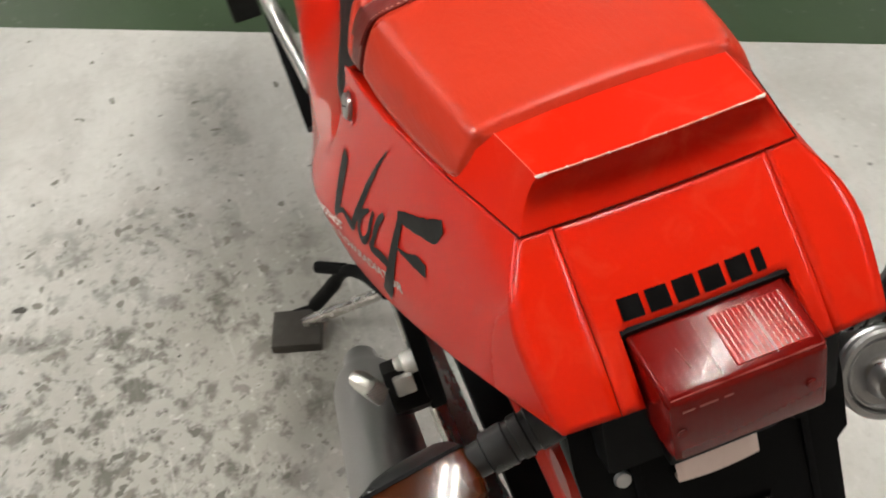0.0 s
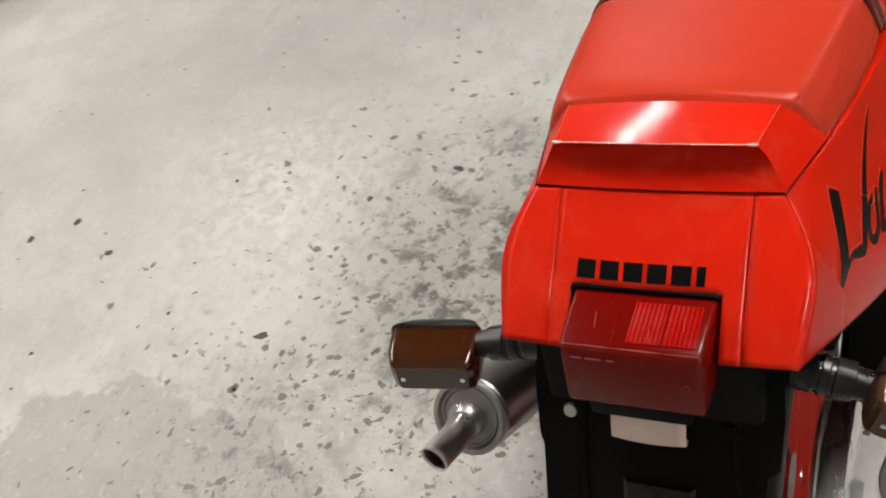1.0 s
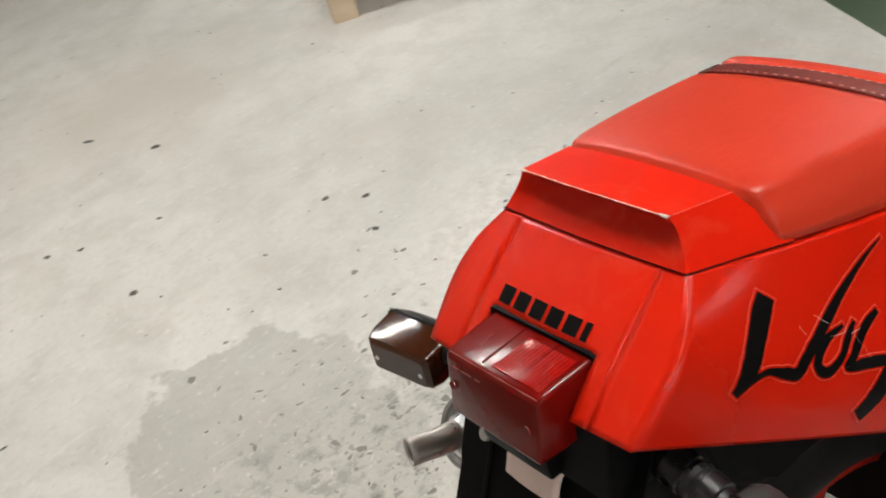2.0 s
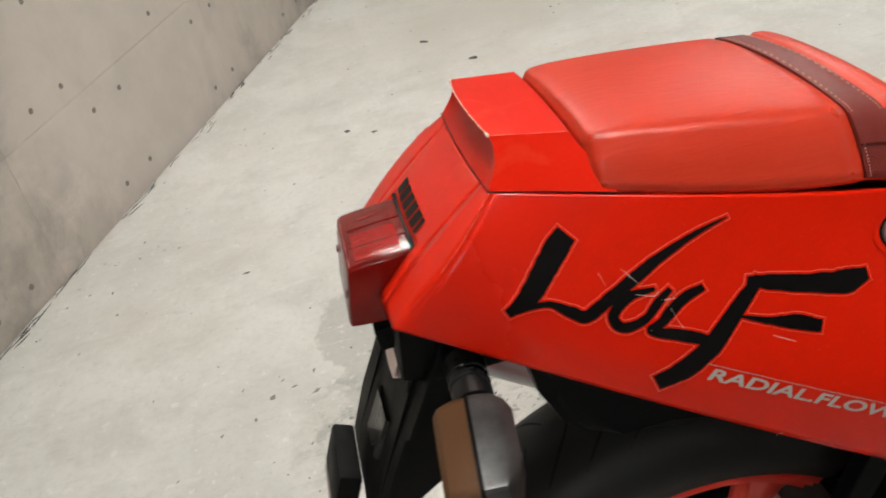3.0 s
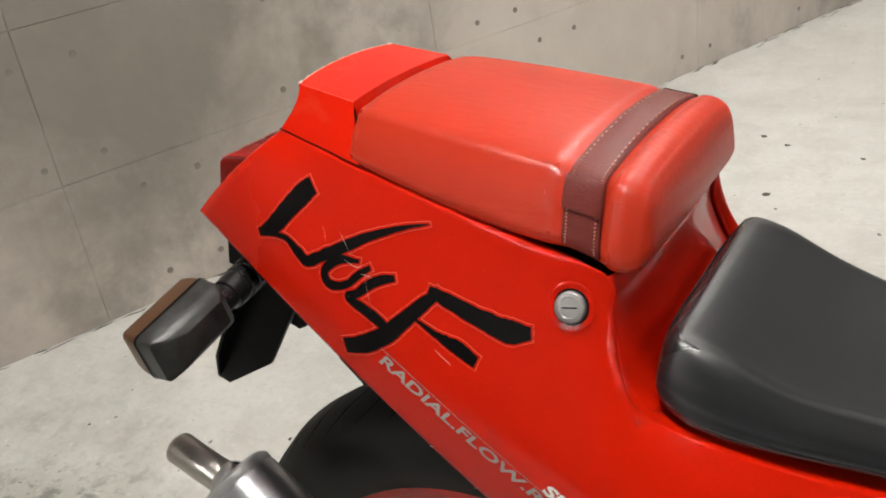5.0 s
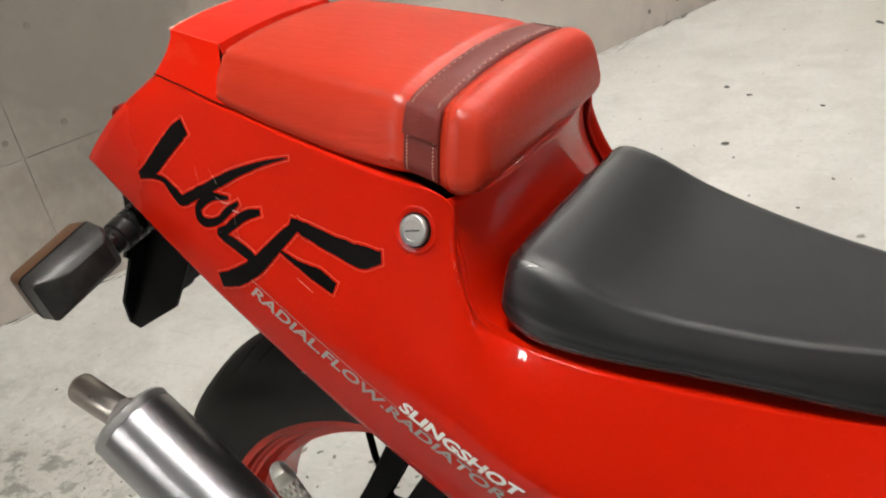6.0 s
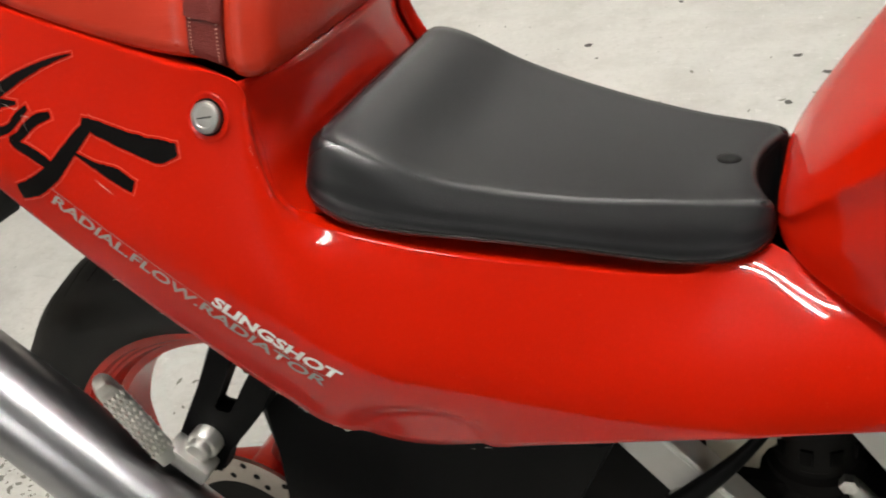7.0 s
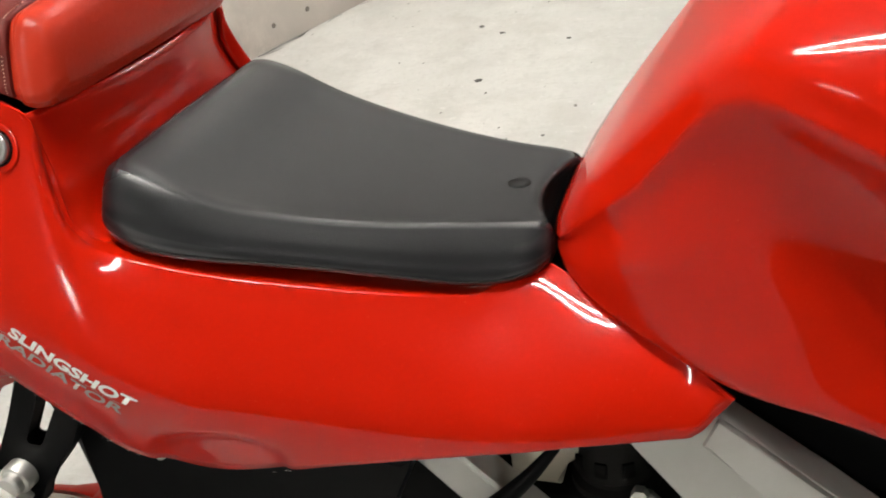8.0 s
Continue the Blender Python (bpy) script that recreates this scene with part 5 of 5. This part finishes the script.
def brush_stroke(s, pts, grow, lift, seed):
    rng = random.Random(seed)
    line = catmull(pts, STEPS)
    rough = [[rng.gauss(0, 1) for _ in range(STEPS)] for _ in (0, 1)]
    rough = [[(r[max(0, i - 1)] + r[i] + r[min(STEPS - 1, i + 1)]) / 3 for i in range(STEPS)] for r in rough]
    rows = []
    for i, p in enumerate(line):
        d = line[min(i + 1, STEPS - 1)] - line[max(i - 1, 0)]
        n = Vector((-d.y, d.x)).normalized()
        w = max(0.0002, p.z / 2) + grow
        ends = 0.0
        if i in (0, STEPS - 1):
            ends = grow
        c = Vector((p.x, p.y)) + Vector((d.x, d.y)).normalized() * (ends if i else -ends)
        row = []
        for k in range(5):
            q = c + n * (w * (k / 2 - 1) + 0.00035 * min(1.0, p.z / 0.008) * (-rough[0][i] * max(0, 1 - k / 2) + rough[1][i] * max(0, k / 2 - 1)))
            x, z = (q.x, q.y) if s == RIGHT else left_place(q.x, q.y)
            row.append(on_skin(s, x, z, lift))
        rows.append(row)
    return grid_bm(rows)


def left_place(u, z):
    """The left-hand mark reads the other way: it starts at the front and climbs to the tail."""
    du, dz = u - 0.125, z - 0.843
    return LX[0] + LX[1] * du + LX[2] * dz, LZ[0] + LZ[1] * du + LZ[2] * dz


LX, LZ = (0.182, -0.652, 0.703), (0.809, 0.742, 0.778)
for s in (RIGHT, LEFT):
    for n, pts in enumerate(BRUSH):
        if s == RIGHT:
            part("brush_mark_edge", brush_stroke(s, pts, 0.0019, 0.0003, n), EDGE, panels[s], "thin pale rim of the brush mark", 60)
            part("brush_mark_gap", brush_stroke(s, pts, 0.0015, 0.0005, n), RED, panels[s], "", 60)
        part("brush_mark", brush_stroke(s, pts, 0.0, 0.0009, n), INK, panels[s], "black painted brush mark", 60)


def lettering(name, text, s, start, end, height, mat, lift=0.0008, shear=0.22, heavy=0.022):
    """Words laid on the panel from start to end, in x and z."""
    cu = bpy.data.curves.new(name, "FONT")
    cu.body, cu.size, cu.shear, cu.offset = text, 1.0, shear, heavy
    cu.resolution_u = 3
    ob = new(name, cu)
    bpy.context.view_layer.update()
    me = bpy.data.meshes.new_from_object(ob.evaluated_get(bpy.context.evaluated_depsgraph_get()))
    bpy.data.objects.remove(ob)
    bm = bmesh.new()
    bm.from_mesh(me)
    bpy.data.meshes.remove(me)
    bmesh.ops.triangulate(bm, faces=bm.faces[:])
    xs, ys = [v.co.x for v in bm.verts], [v.co.y for v in bm.verts]
    wide, x0, tall = max(xs) - min(xs), min(xs), 0.729
    a, b = Vector(start), Vector(end)
    d = (b - a) / wide
    n = Vector((-d.y, d.x)).normalized() * height / tall
    if n.y < 0:
        n = -n
    for v in bm.verts:
        q = a + d * (v.co.x - x0) + n * v.co.y
        v.co = on_skin(s, q.x, q.y, lift)
    bmesh.ops.remove_doubles(bm, verts=bm.verts[:], dist=1e-6)
    return part(name, bm, mat, panels[s], "", 0)


lettering("lettering", "RADIAL.FLOW.RADIATOR", RIGHT, (0.1225, 0.7755), (0.3590, 0.6505), 0.0098, SILVER_INK)
lettering("lettering", "SLINGSHOT", RIGHT, (0.2730, 0.7100), (0.3758, 0.6572), 0.0098, WHITE_INK, heavy=0.04)
lettering("lettering", "RADIAL.FLOW.RADIATOR", LEFT, (0.358, 0.650), (0.123, 0.7755), 0.0098, SILVER_INK, shear=0.22)
lettering("lettering", "SLINGSHOT", LEFT, (0.362, 0.668), (0.260, 0.7205), 0.0098, WHITE_INK, shear=0.22)

# thin edge of the decal film above the words
a, b = Vector((0.1245, 0.7875)), Vector((0.3640, 0.6605))
rows = [[on_skin(RIGHT, *(a.lerp(b, k / 60) + Vector((0, w))), 0.0007) for w in (0.0, 0.0005)] for k in range(61)]
part("decal_film_edge", grid_bm(rows), SILVER_INK, panels[RIGHT], "thin edge of the decal film", 0)

# scratches across the brush mark
for pts in ([(0.063, 0.874), (0.067, 0.862)], [(0.080, 0.872), (0.090, 0.858)], [(0.086, 0.851), (0.098, 0.8465), (0.103, 0.848)], [(0.104, 0.842), (0.114, 0.8405)], [(0.106, 0.842), (0.111, 0.827), (0.1145, 0.815)], [(0.176, 0.7965), (0.193, 0.787)], [(0.331, 0.829), (0.334, 0.820), (0.338, 0.811)]):
    line = catmull([(x, z, 0) for x, z in pts], 9)
    rows = [[on_skin(RIGHT, p.x, p.y + w * (0.35 + math.sin(math.pi * k / 8)), 0.0013) for w in (-0.00016, 0.00016)] for k, p in enumerate(line)]
    part("scratch", grid_bm(rows), CHIP, panels[RIGHT], "pale scratch", 0)

# maker's mark on the tail: a row of six black slabs
for k in range(6):
    bm = bmesh.new()
    w = 0.0145 if k < 5 else 0.0065
    y0 = 0.0525 - k * 0.0181
    rows = []
    for i in range(4):
        v = 0.440 + 0.120 * i / 3
        rows.append([rear_point((y0 - w * j / 3) / 0.0725, v, 0.0725) + Vector((-0.0009, 0, 0.0006)) for j in range(4)])
    add_rows(bm, rows)
    part("maker_mark", bm, INK, rear_panel, "black slab shape", 0)


# ---- frame, engine and plumbing below the side panels ----
def upright_bm(prof, cx, cy, sides=40):
    """A ring of (height, radius) about an upright axis."""
    return grid_bm([[(cx + r * math.cos(2 * math.pi * k / sides), cy + r * math.sin(2 * math.pi * k / sides), z) for k in range(sides)] for z, r in prof], wrap=True, caps=True)


for s in (RIGHT, LEFT):
    part("frame_spar", plate_bm([(0.700, 0.620), (0.775, 0.628), (0.852, 0.566), (1.00, 0.443), (1.06, 0.393), (1.02, 0.33), (0.92, 0.37), (0.81, 0.475), (0.765, 0.532), (0.722, 0.590)], min(s * 0.095, s * 0.125), max(s * 0.095, s * 0.125), 0.006), SPAR, bike, "silver painted frame spar", 30)
    part("frame_spar_rib", plate_bm([(0.770, 0.600), (0.781, 0.623), (0.852, 0.5645), (1.00, 0.4415), (1.05, 0.40), (1.03, 0.375), (0.97, 0.42), (0.815, 0.556)], min(s * 0.123, s * 0.131), max(s * 0.123, s * 0.131), 0.003), SPAR, bike, "", 30)
    part("seat_rail", plate_bm([(0.518, 0.602), (0.562, 0.602), (0.736, 0.420), (0.720, 0.38), (0.687, 0.415)], min(s * 0.100, s * 0.130), max(s * 0.100, s * 0.130), 0.005), SPAR, bike, "silver painted frame rail", 30)
    # bright alloy bead stands in for the highlight on the rail's edge
    part("rail_highlight", tube_bm([(0.562, s * 0.129, 0.600), (0.734, s * 0.129, 0.421)], 0.003, 10), ALLOY, bike)
# added black block, makes the space under the tank read dark
part("void_filler", plate_bm([(0.66, 0.64), (0.70, 0.685), (1.10, 0.62), (1.10, 0.50), (0.72, 0.56)], -0.088, 0.088, 0.01), PLASTIC, bike, "black filler for the dark space below the tank", 30)
part("engine", box_bm(0.80, 0, 0.36, 0.42, 0.20, 0.24, 0.03, 3), ENGINE, bike, "dark engine block behind the frame", 30)
for s in (RIGHT, LEFT):
    boot = part("intake_boot", upright_bm([(0.560, 0.020), (0.562, 0.030), (0.548, 0.034), (0.520, 0.035), (0.516, 0.031), (0.511, 0.031), (0.508, 0.037), (0.502, 0.037), (0.499, 0.032), (0.492, 0.032), (0.488, 0.038), (0.47, 0.038), (0.45, 0.030), (0.40, 0.030)], 0.694, s * 0.056), ENGINE, bike, "ribbed black intake boot", 30)
    for k in range(10):
        a = 2 * math.pi * k / 10 + 0.15
        part("boot_slot", box_bm(0.694 + 0.0335 * math.cos(a), s * 0.056 + 0.0335 * math.sin(a), 0.534, 0.006, 0.010, 0.014, 0.001, m=pose(0, 0, 0, 0, 0, math.degrees(a))), INK, boot)
    part("reservoir", plate_bm([(0.612, 0.507), (0.653, 0.506), (0.656, 0.532), (0.683, 0.545), (0.683, 0.60), (0.612, 0.60)], min(s * 0.05, s * 0.08), max(s * 0.05, s * 0.08), 0.004), CREAM, bike, "cream plastic reservoir", 30)
    part("hose", tube_bm(catmull([(0.662, s * 0.116, 0.577), (0.640, s * 0.128, 0.554), (0.612, s * 0.139, 0.529), (0.585, s * 0.142, 0.500), (0.56, s * 0.13, 0.45)], 21), [0.004 + 0.0055 * min(1, k / 12) for k in range(21)], 12), PLASTIC, bike, "black rubber hose", 40)
    part("clip", box_bm(0.600, s * 0.1395, 0.518, 0.012, 0.022, 0.012, 0.002, m=pose(0, 0, 0, 0, 45)), ALLOY, bike)
    part("drain_pipe", tube_bm([(0.722, s * 0.092, 0.516), (0.735, s * 0.094, 0.495), (0.74, s * 0.094, 0.46)], [0.006, 0.011, 0.011], 16), ALLOY, bike, "dull brownish alloy pipe", 40)
    part("drain_bolt", lathe_bm([(0.0, s * 0.004), (0.007, s * 0.004), (0.007, -s * 0.004), (0.0, -s * 0.004)], (0.719, s * 0.099, 0.521), 6, False), ALLOY, bike, "", 20)
# added dark block, keeps the pale floor from showing behind the rail
part("rail_gap_filler", box_bm(0.68, 0, 0.42, 0.22, 0.17, 0.16, 0.02), ENGINE, bike, "dark filler block behind the frame rail", 30)
# swingarm pivot hardware below the lining
for x, z in ((0.335, 0.566),):
    part("lining_bolt", lathe_bm([(0.0, -0.156), (0.004, -0.156), (0.005, -0.1525), (0.005, -0.149), (0.0, -0.149)], (x, 0, z), 12, False), CREAM, bike, "", 30)
# left-hand controls
part("gear_lever", tube_bm(catmull([(0.50, 0.16, 0.30), (0.57, 0.18, 0.27), (0.608, 0.206, 0.25), (0.644, 0.237, 0.18), (0.67, 0.272, 0.12)], 17), [0.010] * 11 + [0.012] * 6, 12), PLASTIC, bike, "black gear lever", 40)
part("gear_lever_rubber", tube_bm([(0.612, 0.206, 0.250), (0.650, 0.244, 0.232)], 0.010, 12), PLASTIC, bike, "", 40)
part("cradle_tube", tube_bm([(1.10, 0.176, 0.44), (0.90, 0.164, 0.464), (0.78, 0.155, 0.466)], [0.012, 0.013, 0.014], 14), SMOOTH_ALLOY, bike, "bright alloy cradle tube", 40)
part("belly_edge", plate_bm([(1.10, 0.33), (0.84, 0.33), (0.82, 0.36), (1.10, 0.39)], 0.150, 0.186, 0.004), PLASTIC, bike, "black belly moulding", 30)
part("cowl_end", box_bm(1.24, 0.215, 0.40, 0.03, 0.055, 0.20, 0.006), ENGINE, bike, "dark lower cowl end", 30)


# ---- side stand ----
stand = part("side_stand", tube_bm(catmull([(0.60, 0.10, 0.19), (0.63, 0.165, 0.14), (0.672, 0.240, 0.085), (0.700, 0.300, 0.0465)], 15), [0.011] * 13 + [0.011, 0.010], 14), CHROME, bike, "scuffed alloy side stand, folded out", 40)
part("stand_foot", box_bm(0.705, 0.300, 0.044, 0.060, 0.032, 0.007, 0.002, m=pose(0, 0, 0, -LEAN)), PLASTIC, stand, "", 30)

# ---- rubber block under the stand ----
block = box_bm(0, 0, 0.011, 0.076, 0.086, 0.022, 0.003)
ob = tagged(new("rubber_block", mesh_from(block, "rubber_block", BLOCK_MAT)), "square dusty black rubber block under the stand's foot", "block")
ob.matrix_basis = pose(0.694, 0.321, 0, 0, 0, -16.5)

# ---- low pallet parked further along the wall ----
def pallet():
    thing = tagged(new("pallet"), "low pale wooden pallet standing on the garage floor", "pallet")
    wood = make_plastic("pale_wood", (0.58, 0.47, 0.34), 0.7, 0.08)
    for k in range(7):
        part("deck_board", box_bm(0, -0.49 + 0.163 * k, 0.134, 1.10, 0.135, 0.020, 0.003), wood, thing)
    for x in (-0.50, 0.0, 0.50):
        part("bearer", box_bm(x, 0, 0.113, 0.095, 1.10, 0.020, 0.002), wood, thing)
        for y in (-0.48, 0.0, 0.48):
            part("foot_block", box_bm(x, y, 0.0515, 0.095, 0.12, 0.103, 0.003), wood, thing)
    thing.matrix_basis = Matrix.Translation(garage(4.34, 2.15)) @ pose(0, 0, 0, 0, 0, TURN)
    return thing


pallet()

# ---- marks on the garage floor ----
SPOTS = [(0.276, 2.84, 0.045, 0.020), (0.402, 2.56, 0.040, 0.026), (-0.007, 2.21, 0.026, 0.020), (-0.443, 1.60, 0.024, 0.010), (0.006, 1.87, 0.026, 0.022), (-0.089, 2.27, 0.026, 0.020), (0.213, 2.14, 0.020, 0.016),
         (0.554, 1.77, 0.030, 0.016), (0.627, 1.68, 0.026, 0.020), (0.551, 1.53, 0.018, 0.022), (0.814, 0.96, 0.020, 0.014), (0.934, 0.79, 0.026, 0.016), (0.407, 1.03, 0.034, 0.022)]


def floor_spots():
    rng = random.Random(11)
    spots = list(SPOTS)
    for _ in range(420):
        s, d = rng.uniform(-1.5, 5.5), rng.uniform(0.03, 2.9)
        p = garage(s, d)
        r = rng.choice((0.003, 0.004, 0.006, 0.009, 0.012)) * rng.uniform(0.6, 1.2)
        spots.append((p.x, p.y, r, r * rng.uniform(0.4, 1.0)))
    # grime gathered along the foot of the wall
    for _ in range(170):
        p = garage(rng.uniform(-1.0, 6.0), abs(rng.gauss(0, 0.012)) + 0.002)
        spots.append((p.x, p.y, rng.uniform(0.030, 0.10), rng.uniform(0.003, 0.007)))
    return spot_sheet(rng, spots, "floor_spots", STAIN_MAT, "dark tar and gum spots on the concrete floor")


def floor_grit():
    """Fine grit trodden in where motorcycles stand."""
    rng = random.Random(23)
    spots = []
    for _ in range(800):
        r = rng.choice((0.003, 0.004, 0.006, 0.009, 0.013)) * rng.uniform(0.7, 1.3)
        spots.append((rng.gauss(0.45, 0.45), rng.gauss(0.74, 0.30), r * 1.6, r * rng.uniform(0.5, 1.3)))
    for _ in range(260):   # a second patch behind the rear wheel
        r = rng.choice((0.003, 0.004, 0.006, 0.010)) * rng.uniform(0.7, 1.3)
        spots.append((rng.gauss(-0.60, 0.12), rng.gauss(0.20, 0.09), r * 1.6, r * rng.uniform(0.5, 1.3)))
    return spot_sheet(rng, spots, "floor_grit", GRIT_MAT, "fine dark grit trodden into the concrete floor", 0.0005)


def spot_sheet(rng, spots, name, mat, label, lift=0.0008):
    bm = bmesh.new()
    for x, y, a, b in spots:
        turn = rng.uniform(0, 6.28) if a < 4 * b else math.atan2(ALONG.y, ALONG.x) + rng.uniform(-0.2, 0.2)
        n = 11
        ring = []
        for k in range(n):
            t = 2 * math.pi * k / n
            q = rng.uniform(0.55, 1.2) / 1.9
            u, w = a * q * math.cos(t), b * q * math.sin(t)
            ring.append(bm.verts.new((x + u * math.cos(turn) - w * math.sin(turn), y + u * math.sin(turn) + w * math.cos(turn), lift)))
        bm.faces.new(ring)
    return tagged(new(name, mesh_from(bm, name, mat, 0)), label, "stain", kind="stuff")


floor_grit()
floor_spots()

# ---- cast panels and tie holes of the concrete wall ----
def cast_panel_mesh(w, h):
    bm = box_bm(0, 0, 0, w - 0.0010, 0.012, h - 0.0010)
    es = [e for e in bm.edges if all(v.co.y < 0 for v in e.verts)]
    bmesh.ops.bevel(bm, geom=es, offset=0.0007, segments=1, affect="EDGES")
    return mesh_from(bm, "cast_panel", WALL_MAT, 0)


PW, PH = 1.14, 0.388
panel_mesh = cast_panel_mesh(PW, PH)
face = Matrix((ALONG, -OUT, Vector((0, 0, 1)))).transposed().to_4x4()
for i in range(-6, 7):
    for j in range(7):
        ob = new("cast_panel", panel_mesh)
        ob.matrix_basis = Matrix.Translation(garage(0.91 + PW * (i + 0.5) - (0.0 if j % 2 else 0.0), -0.006 + 0.0006 * ((i * 7 + j * 3) % 3), PH * (j + 0.5))) @ face
        ob.parent = wall
bm = bmesh.new()
bmesh.ops.create_cone(bm, cap_ends=True, segments=14, radius1=0.009, radius2=0.008, depth=0.003, matrix=pose(0, 0, 0, 90))
plug_mesh = mesh_from(bm, "tie_plug", PLUG_MAT, 30)
for j in range(7):
    low, high = (0.070, 0.320) if j % 2 == 0 else (0.052, 0.300)
    first = 1.10 if j % 2 == 0 else 0.87
    for k in range(-4, 8):
        for ds, dz in ((0.0, low), (0.15, low), (0.0, high), (0.15, high)):
            ob = new("tie_plug", plug_mesh)
            ob.matrix_basis = Matrix.Translation(garage(first + ds + 0.668 * k + 0.006 * ((j * 5 + k) % 3), 0.0006, PH * j + dz)) @ face
            ob.parent = wall
